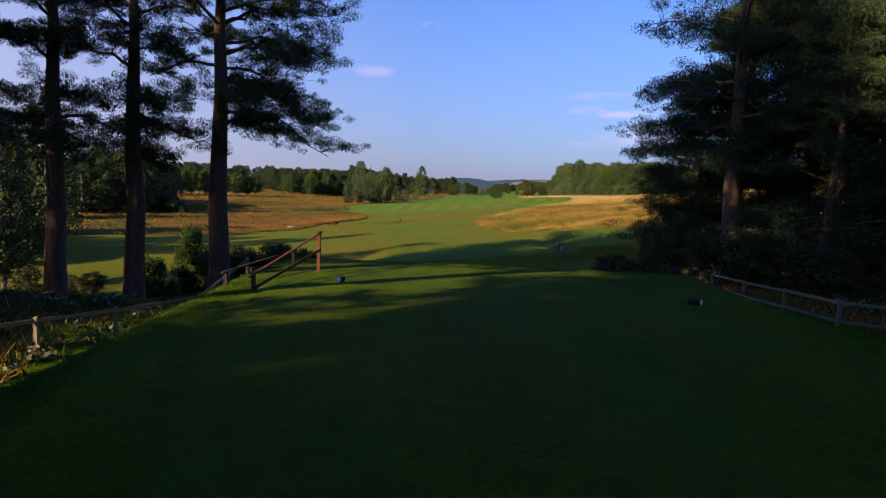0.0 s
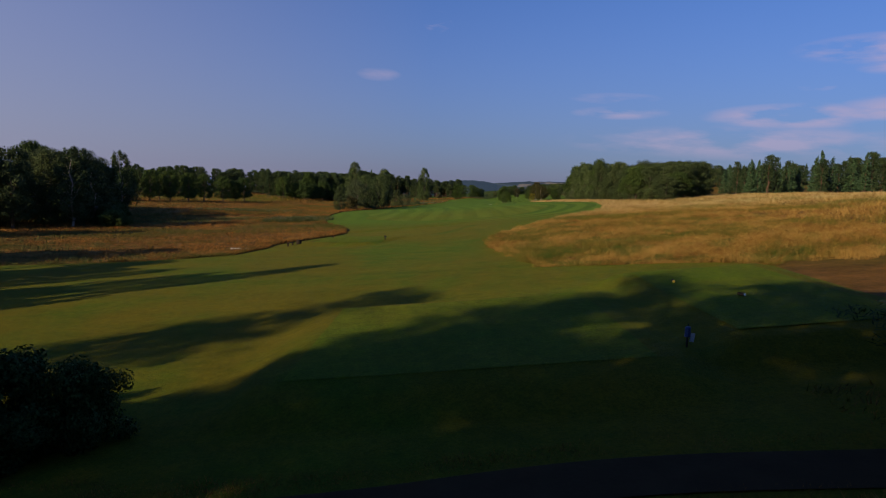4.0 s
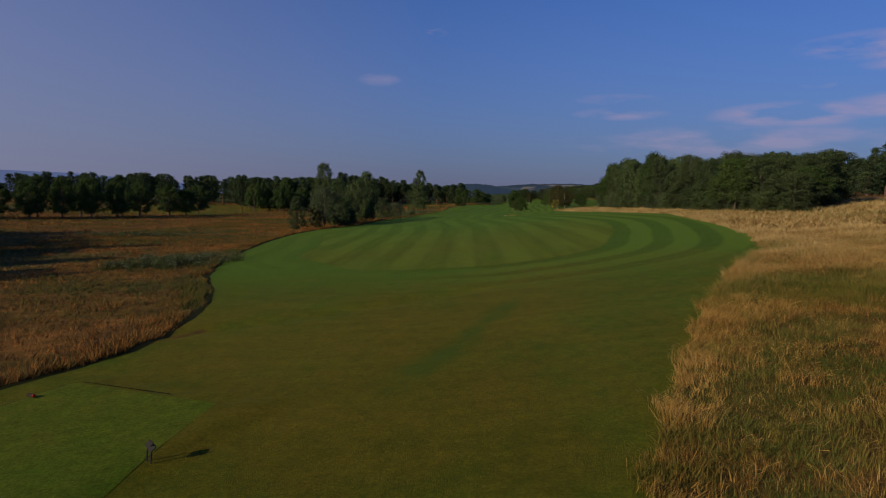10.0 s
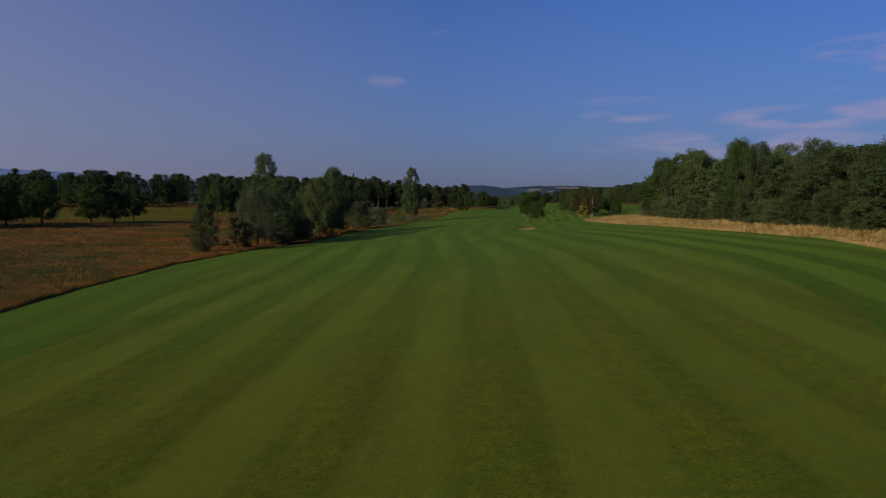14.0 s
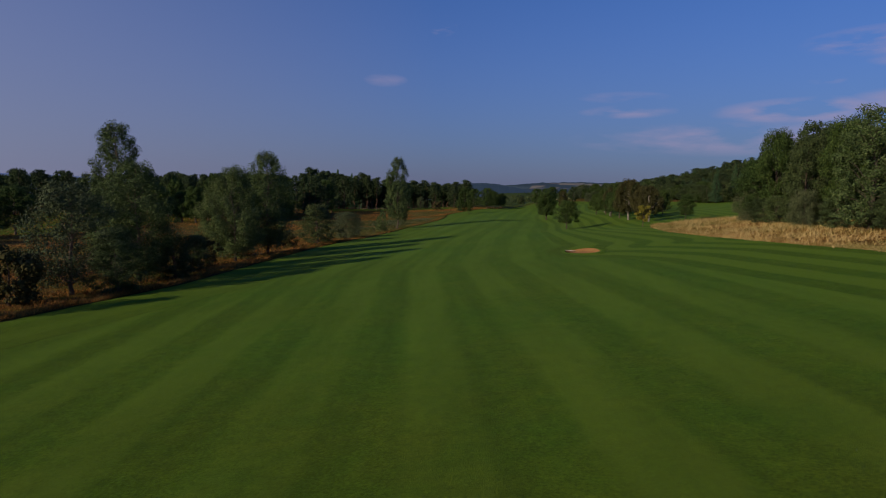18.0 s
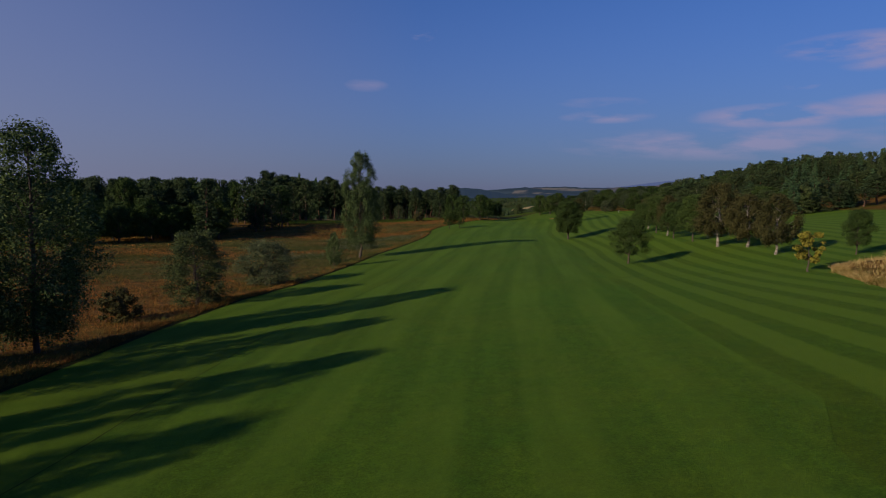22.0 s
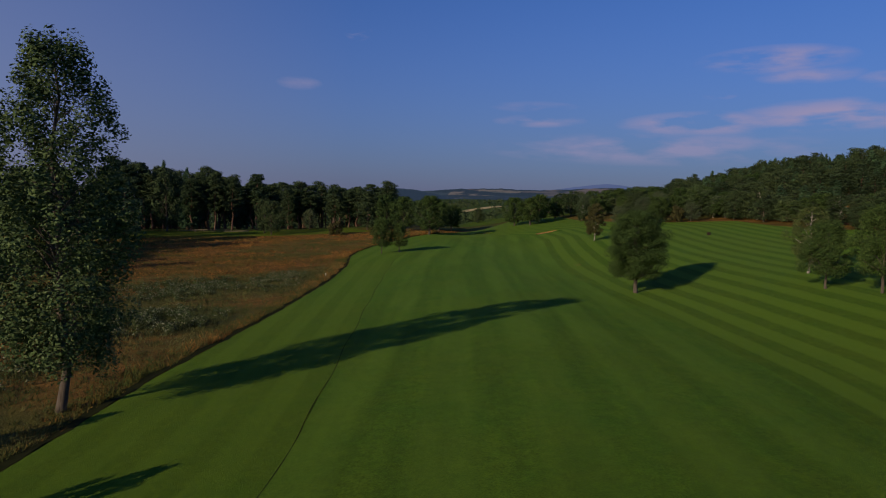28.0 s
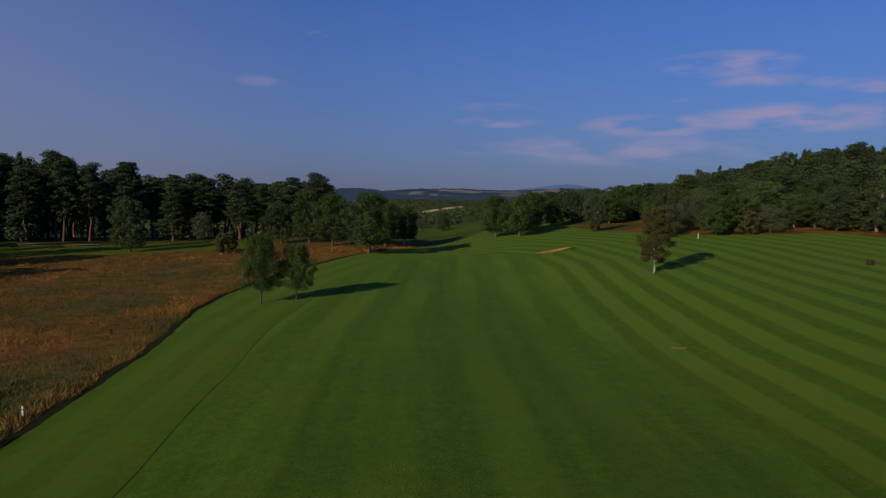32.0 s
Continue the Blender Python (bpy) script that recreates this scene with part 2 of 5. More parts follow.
def mat_lower_tee(nt, b):
    k = Nodes(nt, b)
    k.colour(turf(k, (0.058, 0.098, 0.007), (0.076, 0.114, 0.009), (0.110, 0.094, 0.012), 0.45))


def mat_bank(nt, b):
    k = Nodes(nt, b)
    k.colour(turf(k, (0.036, 0.080, 0.003), (0.056, 0.102, 0.005), (0.09, 0.078, 0.008), 0.35))


def mat_rough_ground(nt, b):
    k = Nodes(nt, b)
    big = k.noise(k.pos((0.55, 1.1, 1)), 0.05, 5, 0.6)
    mid = k.noise(k.pos((1, 1.6, 1)), 0.25, 6, 0.7)
    c = k.ramp(mid, ((0.3, (0.060, 0.038, 0.010)), (0.5, (0.145, 0.076, 0.019)), (0.72, (0.27, 0.135, 0.033))))
    c = k.mix(k.calc("MULTIPLY", k.grey(big, 0.46, 0.62), 0.75), c, (0.050, 0.066, 0.010))
    far = k.calc("DIVIDE", k.calc("SUBTRACT", k.split(k.geo.outputs["Position"])[1], 565.0), 50.0, True)
    c = k.mix(k.calc("MULTIPLY", far, k.calc("ADD", 0.72, k.calc("MULTIPLY", k.grey(k.noise(k.pos(), 0.008, 3), 0.35, 0.5), 0.28))), c, (0.036, 0.062, 0.012))
    at = k.split(k.geo.outputs["Position"])
    band = k.calc("MULTIPLY", k.calc("DIVIDE", k.calc("SUBTRACT", at[1], 380.0), 25.0, True), k.calc("DIVIDE", k.calc("SUBTRACT", 502.0, at[1]), 25.0, True))
    band = k.calc("MULTIPLY", k.calc("MULTIPLY", band, k.calc("DIVIDE", k.calc("SUBTRACT", 20.0, at[0]), 10.0, True)), k.grey(k.noise(k.pos((0.6, 1, 1)), 0.06, 4, 0.6), 0.38, 0.54))
    c = k.mix(k.calc("MULTIPLY", band, 0.85), c, (0.070, 0.074, 0.018))
    fine = k.noise(k.pos(), 5, 5, 0.75)
    c = k.mix(0.7, c, k.ramp(fine, ((0.25, (0.28, 0.27, 0.25)), (0.75, (0.8, 0.78, 0.72)))), "OVERLAY")
    k.colour(c)
    k.bump(k.noise(k.pos(), 3.5, 6, 0.75), 0.8, 0.25)


def mat_blades(straw, brown, green, pale=None):
    def build(nt, b):
        k = Nodes(nt, b)
        r = k.geo.outputs["Random Per Island"]
        big = k.noise(k.pos((0.5, 1.1, 1)), 0.075, 4, 0.6)
        mid = k.noise(k.pos((0.7, 1.1, 1)), 0.2, 5, 0.7)
        f = k.calc("ADD", k.calc("MULTIPLY", mid, 0.70), k.calc("MULTIPLY", r, 0.32))
        c = k.ramp(f, ((0.36, tuple(v * 0.5 for v in brown)), (0.46, brown), (0.57, tuple((p + q) / 2 for p, q in zip(straw, brown))), (0.70, straw)))
        g = k.grey(k.calc("ADD", k.calc("MULTIPLY", big, 0.6), k.calc("MULTIPLY", k.noise(k.pos((1, 1, 1)), 0.9, 4), 0.4)), 0.475, 0.565)
        c = k.mix(k.calc("MULTIPLY", g, 0.85), c, green)
        if pale:
            # the bank further up the hole has bleached
            up = k.calc("MULTIPLY", k.calc("DIVIDE", k.calc("SUBTRACT", k.split(k.geo.outputs["Position"])[1], 140.0), 30.0, True), k.grey(f, 0.40, 0.62))
            c = k.mix(k.calc("MULTIPLY", up, 0.8), c, pale)
        k.colour(c)
    return build


def mat_leaf(a, b_, c_, trans=0.0):
    def build(nt, b):
        k = Nodes(nt, b)
        info = nt.nodes.new("ShaderNodeObjectInfo")
        r = k.geo.outputs["Random Per Island"]
        c = k.ramp(r, ((0.0, a), (0.55, b_), (1.0, c_)))
        shade = k.ramp(info.outputs["Random"], ((0.0, (0.38, 0.42, 0.40)), (1.0, (0.62, 0.58, 0.52))))
        k.colour(k.mix(0.8, c, shade, "OVERLAY"))
    return build


def mat_bark(a, b_, white=None):
    def build(nt, b):
        k = Nodes(nt, b)
        n = k.noise(k.local((6, 6, 1.2)), 1.5, 6, 0.7)
        c = k.ramp(n, ((0.3, a), (0.7, b_)))
        if white:
            c = k.mix(k.grey(k.noise(k.local((1.5, 1.5, 5)), 1.2, 4), 0.42, 0.5), c, white)
        k.colour(c)
        k.bump(n, 0.8, 0.04)
    return build


def mat_plain(c, vary=0.35, scale=6.0, relief=0.02):
    def build(nt, b):
        k = Nodes(nt, b)
        n = k.noise(k.local(), scale, 5, 0.65)
        k.colour(k.mix(n, tuple(v * (1 - vary) for v in c), tuple(min(1, v * (1 + vary)) for v in c)))
        k.bump(k.noise(k.local(), scale * 6, 4), 0.4, relief)
    return build


def mat_wood(a, b_):
    def build(nt, b):
        k = Nodes(nt, b)
        n = k.noise(k.local((9, 9, 1)), 2.5, 6, 0.7)
        k.colour(k.ramp(n, ((0.25, a), (0.75, b_))))
        k.bump(n, 0.5, 0.01)
    return build


def mat_sand(nt, b):
    k = Nodes(nt, b)
    n = k.noise(k.pos(), 1.2, 6, 0.7)
    k.colour(k.ramp(n, ((0.3, (0.25, 0.125, 0.042)), (0.7, (0.36, 0.19, 0.072)))))
    k.bump(k.noise(k.pos((1, 6, 1)), 4, 4), 0.6, 0.04)


def mat_haze_glow(a, b_, glow):
    """Hills miles away, self-lit, with the morning haze painted into their colour."""
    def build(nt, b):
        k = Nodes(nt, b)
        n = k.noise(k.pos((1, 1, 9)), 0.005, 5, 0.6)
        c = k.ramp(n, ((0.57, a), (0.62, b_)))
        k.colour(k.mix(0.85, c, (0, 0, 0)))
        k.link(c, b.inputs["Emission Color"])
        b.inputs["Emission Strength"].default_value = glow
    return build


def mat_hazed_fields(nt, b):
    """A far patchwork hillside of fields, hedges and woods, self-lit, morning haze painted in."""
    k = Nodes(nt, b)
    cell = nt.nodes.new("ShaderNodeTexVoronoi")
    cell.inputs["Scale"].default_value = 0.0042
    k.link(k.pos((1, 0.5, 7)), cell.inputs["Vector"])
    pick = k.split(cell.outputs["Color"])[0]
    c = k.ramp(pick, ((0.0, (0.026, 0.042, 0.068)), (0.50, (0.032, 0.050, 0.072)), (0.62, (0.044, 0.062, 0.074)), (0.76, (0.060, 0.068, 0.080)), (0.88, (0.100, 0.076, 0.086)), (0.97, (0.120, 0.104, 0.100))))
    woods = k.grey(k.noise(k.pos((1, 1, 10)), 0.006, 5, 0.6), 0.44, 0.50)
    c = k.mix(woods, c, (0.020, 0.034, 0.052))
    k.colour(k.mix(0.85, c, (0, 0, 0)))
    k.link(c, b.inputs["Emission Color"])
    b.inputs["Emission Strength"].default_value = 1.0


MAT = dict(
    fairway=material("fairway_turf", mat_fairway, 0.95, 0.06, (0.17, 0.35, 0.07)), semi=material("semi_rough_turf", mat_semi, 0.95, 0.06, (0.17, 0.35, 0.07)), tee=material("tee_turf", mat_tee, 0.95, 0.06), bank=material("bank_grass", mat_bank, 0.95, 0.06),
    lower_tee=material("lower_tee_turf", mat_lower_tee, 0.95, 0.06), rough=material("dry_rough", mat_rough_ground, 0.95, 0.06), sand=material("bunker_sand", mat_sand, 0.95, 0.05),
    blades=material("dry_blades", mat_blades((0.44, 0.285, 0.085), (0.235, 0.122, 0.028), (0.088, 0.098, 0.014), (0.54, 0.42, 0.19)), 0.8, 0.1),
    red_blades=material("russet_blades", mat_blades((0.44, 0.195, 0.042), (0.128, 0.064, 0.016), (0.066, 0.082, 0.015))),
    green_blades=material("green_blades", mat_blades((0.190, 0.170, 0.058), (0.066, 0.078, 0.018), (0.048, 0.068, 0.014))),
    matted_blades=material("matted_blades", mat_blades((0.180, 0.150, 0.035), (0.085, 0.098, 0.014), (0.050, 0.082, 0.010))),
    rush=material("green_rushes", mat_blades((0.125, 0.130, 0.050), (0.046, 0.062, 0.018), (0.042, 0.058, 0.014))),
    weeds=material("weed_leaves", mat_leaf((0.030, 0.050, 0.014), (0.055, 0.085, 0.024), (0.25, 0.24, 0.17))),
    pine=material("pine_needles", mat_leaf((0.0184, 0.0352, 0.0153), (0.0321, 0.0551, 0.0215), (0.0643, 0.0918, 0.0352))),
    spruce=material("spruce_needles", mat_leaf((0.0288, 0.0612, 0.0324), (0.0468, 0.0936, 0.0432), (0.0810, 0.1350, 0.0576))),
    oak=material("oak_leaves", mat_leaf((0.0183, 0.0390, 0.0085), (0.0377, 0.0693, 0.0146), (0.0730, 0.1071, 0.0268))),
    birch=material("birch_leaves", mat_leaf((0.0343, 0.0563, 0.0147), (0.0612, 0.0881, 0.0245), (0.1163, 0.1285, 0.0416))),
    wood=material("wood_leaves", mat_leaf((0.0225, 0.0400, 0.0138), (0.0425, 0.0663, 0.0238), (0.0800, 0.1049, 0.0412))),
    broom=material("broom_leaves", mat_leaf((0.0330, 0.0390, 0.0150), (0.0570, 0.0630, 0.0225), (0.1050, 0.0990, 0.0420))),
    aspen=material("aspen_leaves", mat_leaf((0.0416, 0.0683, 0.0208), (0.0713, 0.1084, 0.0342), (0.1455, 0.1812, 0.0743))),
    willow=material("willow_leaves", mat_leaf((0.0367, 0.0540, 0.0238), (0.0648, 0.0864, 0.0410), (0.1134, 0.1350, 0.0756))),
    rust=material("turning_leaves", mat_leaf((0.032, 0.036, 0.011), (0.052, 0.052, 0.017), (0.085, 0.076, 0.028))),
    yellow=material("yellowing_leaves", mat_leaf((0.10, 0.11, 0.015), (0.17, 0.16, 0.022), (0.25, 0.22, 0.04))),
    bark=material("grey_bark", mat_bark((0.055, 0.042, 0.032), (0.13, 0.105, 0.082))),
    pine_bark=material("pine_bark", mat_bark((0.0625, 0.0375, 0.0275), (0.1875, 0.1063, 0.0725))),
    birch_bark=material("birch_bark", mat_bark((0.06, 0.05, 0.045), (0.16, 0.13, 0.11), (0.36, 0.32, 0.28))),
    rail=material("red_brown_timber", mat_wood((0.075, 0.024, 0.012), (0.17, 0.058, 0.030)), 0.7),
    fence=material("weathered_timber", mat_wood((0.11, 0.085, 0.062), (0.26, 0.205, 0.15)), 0.85),
    dark_wood=material("dark_timber", mat_wood((0.022, 0.017, 0.012), (0.06, 0.045, 0.032)), 0.9, 0.08),
    dark_strip=material("dark_ground_strip", mat_plain((0.022, 0.024, 0.008), 0.4, 3.0), 0.95, 0.02), red_paint=material("red_paint", mat_plain((0.45, 0.04, 0.03), 0.1), 0.5), towel=material("towel_cloth", mat_plain((0.5, 0.52, 0.58), 0.15)),
    bank_blades=material("bank_blades", mat_blades((0.085, 0.140, 0.014), (0.046, 0.086, 0.008), (0.048, 0.094, 0.008))),
    white=material("white_paint", mat_plain((0.75, 0.74, 0.7), 0.1), 0.5), yellow_paint=material("yellow_paint", mat_plain((0.8, 0.55, 0.06), 0.1), 0.5),
    black=material("black_metal", mat_plain((0.02, 0.02, 0.02), 0.3), 0.7, 0.15), blue=material("blue_plastic", mat_plain((0.03, 0.06, 0.16), 0.3), 0.45),
    track=material("dirt_track", mat_plain((0.050, 0.031, 0.015), 0.5, 0.9, 0.05), 0.95, 0.05),
    stubble=material("stubble_straw", mat_plain((0.40, 0.31, 0.15), 0.25, 0.02), 0.95, 0.05),
    far_wood=material("far_wood_leaves", mat_leaf((0.0252, 0.0420, 0.0168), (0.0420, 0.0672, 0.0252), (0.0840, 0.1120, 0.0420))),
)


# ---------------------------------------------------------------- lie of the land
def sm(a, b, v):
    s = np.clip((v - a) / (b - a), 0, 1)
    return s * s * (3 - 2 * s)


def plateau(x, y, x0, x1, y0, y1, e):
    return sm(x0 - e, x0, x) * (1 - sm(x1, x1 + e, x)) * sm(y0 - e, y0, y) * (1 - sm(y1, y1 + e, y))


BUNKERS = ((20.2, 306.0, 1.9, 4.1, 0.12), (35.8, 571.3, 3.0, 1.5, 0.1), (49.7, 550.5, 3.2, 1.7, 0.1))


def ground(x, y):
    """The height of the land."""
    X, Y = 60 * np.tanh(x / 60), (np.clip(y, 70, 600) - 300) / 200
    z = -6.293 - 4.483 * Y - 0.558 * Y**2 + 1.935 * Y**3 + (5.182 - 0.96 * Y + 0.238 * Y**2) * X / 60 + 2.137 * (X / 60)**2
    z = z - 2.0 * np.exp(-((x - 36) / 14)**2) * sm(330, 410, y)
    z = z + 0.6 * (1 - sm(80, 120, y))
    z = z + 0.05 * np.clip(x - 60, 0, 200) - 0.01 * np.clip(y - 560, 0, 500) * (1 - sm(40, 100, x))
    z = z + 9.0 * sm(100, 210, x) * sm(400, 520, y)
    z = z - 25.0 * sm(590, 1000, y) * (1 - sm(0, 70, x - 55 - 0.46 * (y - 432)) * (1 - sm(720, 1000, y)))
    z = z - 10 * sm(900, 2500, y) - 14 * sm(250, 900, -x)
    # lower tees
    z = z + 0.75 * plateau(x, y, -5, 9.0, 57.5, 71.5, 2.4) + 0.85 * plateau(x, y, 12.2, 20, 60, 76, 2.6)
    z = z + 0.28 * plateau((x + 12) * 0.909 - (y - 125.1) * 0.417, (x + 12) * 0.417 + (y - 125.1) * 0.909, -4.9, 4.9, -4.3, 4.3, 1.6)
    # shallow drain across the foot of the fairway
    z = z - 0.35 * np.exp(-(((y - 142.3) - 0.5 * (x + 15.1)) / 1.2)**2) * sm(-18, -14, x) * (1 - sm(2, 6, x))
    # knoll of the back tee
    k = sm(-8.8, -5.4, x) * (1 - sm(9.3, 12.7, x)) * (1 - sm(29, 37, y))
    w = (1 - sm(25 + 9 * sm(6, 12, x), 50, y)) * (1 - k)
    z = z * (1 - w) + w * np.maximum(z, -1.7 + sm(6, 12, x) * (1.0 - 0.75 * sm(22, 36, y)) - 0.5 * sm(22, 40, y) * (1 - sm(6, 12, x)))
    z = z * (1 - k)
    # hollows of the bunkers
    for bx, by, rx, ry, turn in BUNKERS:
        c, s = math.cos(turn), math.sin(turn)
        u, v = ((x - bx) * c + (y - by) * s) / rx, (-(x - bx) * s + (y - by) * c) / ry
        z = z - 0.42 * (1 - sm(0.7, 1.12, np.sqrt(u * u + v * v)))
    return z


def gz(x, y):
    return float(ground(float(x), float(y)))


def line(pts):
    """x as a smooth function of y through (y, x) points."""
    ys, xs = [p[0] for p in pts], [p[1] for p in pts]
    return lambda y: np.interp(y, ys, xs)


LEFT = line(((40, -26), (60, -60), (98, -75), (102, -50), (105, -38), (108.5, -29), (112, -24), (118, -22.3), (124, -22.0), (130, -19.3), (138, -15.3), (147, -15.8), (153, -17), (160, -19.3), (170, -23.5),
             (184, -27.2), (205, -30.4), (225, -32.6), (250, -33.8), (270, -32), (296, -26), (326, -24.6), (348, -23.3), (365, -21.5), (381, -17.4), (403, -14.05), (430, -11.05), (455, -6.25),
             (480, -2.25), (500, -0.45), (515, -0.55), (525, 1.0), (535, 4), (553, 13), (565, 20), (576, 29), (600, 52)))
RIGHT = line(((40, 12), (56, 18), (66, 23), (80, 23), (82.5, 20), (84.5, 14), (86.2, 8.6), (92, 7.5), (100, 6.4), (108, 5.8), (114, 5.8), (119, 6.8), (124, 8.9), (131, 12.1), (142, 17.6), (151, 22.8),
              (161, 29.8), (174, 34.4), (195, 39), (215, 42.5), (237, 46.3), (255, 45.3), (286, 42.3), (300, 40.4), (315, 39), (330, 38.4), (345, 40.6), (357, 44), (363, 47.5), (365.5, 56),
              (367, 70), (372, 95), (420, 128), (470, 118), (505, 96), (522, 94), (540, 96), (546, 84), (552, 76), (575, 66), (600, 66)))
FAIR_L = line(((164.8, 5), (165.5, 0.5), (167.5, -4.5), (170, -8.4), (173, -10.4), (179, -13.2), (186, -17.6), (194, -19.3), (205, -19.4), (218, -21.4), (238, -25), (260, -24.5), (300, -15), (340, -12.5),
               (377, -4.6), (390, -3), (416, 0.4), (440, 2.2), (457, 3.5), (477, 5.2), (505, 8.1), (530, 14), (552, 24), (562, 36)))
FAIR_R = line(((164.8, 5), (166.3, 9.5), (168.5, 13.3), (171, 16.2), (174, 18), (178, 19.6), (194, 24.4), (210, 28), (224, 29.8), (240, 29.4), (258, 28.8), (275, 26.3), (290, 24.2), (297, 20.5), (300, 16.8), (306, 15.6),
               (312, 16.6), (317, 19.2), (325, 19.3), (345, 20.6), (366, 22.3), (407, 28.2), (425, 31), (449, 32.8), (467, 33.4), (490, 35.6), (514, 40), (535, 44.5), (550, 45), (558, 42), (562, 36)))


def grid_mesh(name, xs, ys, height, uv=None, sheet=None):
    """A sheet over rows ys; xs gives the columns of each row as an array."""
    rows, cols = len(ys), xs.shape[1]
    yy = np.repeat(ys[:, None], cols, 1)
    zz = ground(xs, yy) + height
    co = np.stack([xs, yy, zz], -1).reshape(-1, 3)
    idx = np.arange(rows * cols).reshape(rows, cols)
    quads = np.stack([idx[:-1, :-1], idx[:-1, 1:], idx[1:, 1:], idx[1:, :-1]], -1).reshape(-1, 4)
    me = mesh_from(name, co, quads)
    if uv is not None:
        layer = me.uv_layers.new(name="UVMap")
        layer.data.foreach_set("uv", uv(xs, yy).reshape(-1, 2)[quads.reshape(-1)].astype(np.float32).reshape(-1))
    me.polygons.foreach_set("use_smooth", np.ones(len(quads), bool))
    return me


def mesh_from(name, co, faces):
    """A mesh from arrays: all faces with the same number of corners."""
    me = bpy.data.meshes.new(name)
    n, k = faces.shape
    me.vertices.add(len(co))
    me.vertices.foreach_set("co", np.ascontiguousarray(co, np.float32).reshape(-1))
    me.loops.add(n * k)
    me.loops.foreach_set("vertex_index", np.ascontiguousarray(faces, np.int32).reshape(-1))
    me.polygons.add(n)
    me.polygons.foreach_set("loop_start", np.arange(n, dtype=np.int32) * k)
    me.polygons.foreach_set("loop_total", np.full(n, k, np.int32))
    me.update(calc_edges=True)
    return me


def setting(name, me, mat, label, category=""):
    me.materials.append(MAT[mat])
    return tagged(new(name, me), label, category, kind="structure")


def spread(a, b, step, far, grow=1.22):
    """Coordinates at even steps from a to b, then ever wider out to far on both sides."""
    mid = list(np.arange(a, b + 0.01, step))
    lo, hi, s = [], [], step
    p, q = a, b
    while p > far[0] or q < far[1]:
        s *= grow
        p, q = p - s, q + s
        if p > far[0] - s:
            lo.append(p)
        if q < far[1] + s:
            hi.append(q)
    return np.array(lo[::-1] + mid + hi)


gx, gy = spread(-90, 130, 2.0, (-4500, 4500)), spread(-30, 600, 2.0, (-500, 4600))
gxx, gyy = np.meshgrid(gx, gy)
under = ((gxx > LEFT(gyy) + 2.2) & (gxx < RIGHT(gyy) - 2.2) & (gyy > 46.5) & (gyy < 594)) | ((np.abs(gxx - 1.5) < 10.5) & (gyy > -11.5) & (gyy < 41))
setting("ground", grid_mesh("ground", np.repeat(gx[None], len(gy), 0), gy, np.where(under, -0.35, 0.0)), "rough", "dry russet rough grass over gently rolling land", "ground")


def fair_distance(xs, ys):
    """Metres outside the edge of the fairway."""
    v = np.linspace(164.8, 562, 500)
    px, py = np.concatenate([FAIR_L(v), FAIR_R(v)]), np.concatenate([v, v])
    d = np.full(xs.shape, 1e9)
    for a, b in zip(px, py):
        d = np.minimum(d, (xs - a)**2 + (ys - b)**2)
    return np.sqrt(d)


def semi_uv(xs, ys):
    d = fair_distance(xs, ys)
    right = xs > FAIR_R(ys)
    shown = np.where(ys < 163, (1 - sm(12, 17, d)) * sm(-2, 8, xs), np.where(right, 1.0 - 0.14 * sm(300, 350, ys), 0.32))
    shown = shown * np.where(ys < 176, sm(-14, 2, xs), 1)
    return np.stack([d * (1 + 0.5 * sm(310, 360, ys)) + 2.5, shown], -1)


def strip(left, right, y0, y1, step, cols):
    ys = np.arange(y0, y1 + 0.001, step)
    u = np.linspace(0, 1, cols)
    return left(ys)[:, None] * (1 - u) + right(ys)[:, None] * u, ys


sx, sy = strip(LEFT, RIGHT, 43, 597, 1.5, 72)
setting("semi_rough", grid_mesh("semi_rough", sx, sy, 0.05, semi_uv), "semi", "mown semi-rough grass with dark and light mower bands", "grass")
fx, fy = strip(FAIR_L, FAIR_R, 164.8, 562, 1.2, 34)


def fair_uv(xs, ys):
    mid = line(((160, 1), (190, 2), (240, 3), (300, -1), (350, 3), (400, 10), (450, 17), (500, 23), (565, 36)))
    return np.stack([xs - mid(ys), ys * 0], -1)


setting("fairway", grid_mesh("fairway", fx, fy, 0.075, fair_uv), "fairway", "closely mown green fairway with faint mower stripes", "grass")


def tee_uv(xs, ys):
    return np.stack([xs * 0.9 + ys * 0.2, ys * 0], -1)


def patch(name, x0, x1, y0, y1, height, mat, label, step=0.5, uv=tee_uv, skew=0.0):
    ys = np.arange(y0, y1 + 0.01, step)
    xs = np.repeat(np.arange(x0, x1 + 0.01, step)[None], len(ys), 0) + (ys[:, None] - y0) * skew
    return setting(name, grid_mesh(name, xs, ys, height, uv), mat, label, "grass")


patch("back_tee_bank", -11, 14, -14, 43.0, 0.05, "bank", "lush green grass bank round the raised back tee", 0.6)
patch("back_tee", -4.9, 8.2, -12, 23.8, 0.10, "tee", "closely mown turf of the raised back tee", 0.6, skew=0.02)
patch("middle_tee", -4.6, 8.6, 58, 71.2, 0.065, "lower_tee", "closely mown turf of the middle tee", 0.6)
patch("side_tee", 12.5, 19.8, 60.5, 75.6, 0.065, "lower_tee", "closely mown turf of the side tee", 0.6)
tx = np.arange(-70, 15.1, 1.0)
tys = np.linspace(0, 1, 6)
track_xs = np.repeat(tx[None], 6, 0)
track_ys = 49.0 + tys[:, None] * 2.0 + 0.03 * np.abs(tx)[None] + 0.5 * np.sin(tx * 0.3)[None]


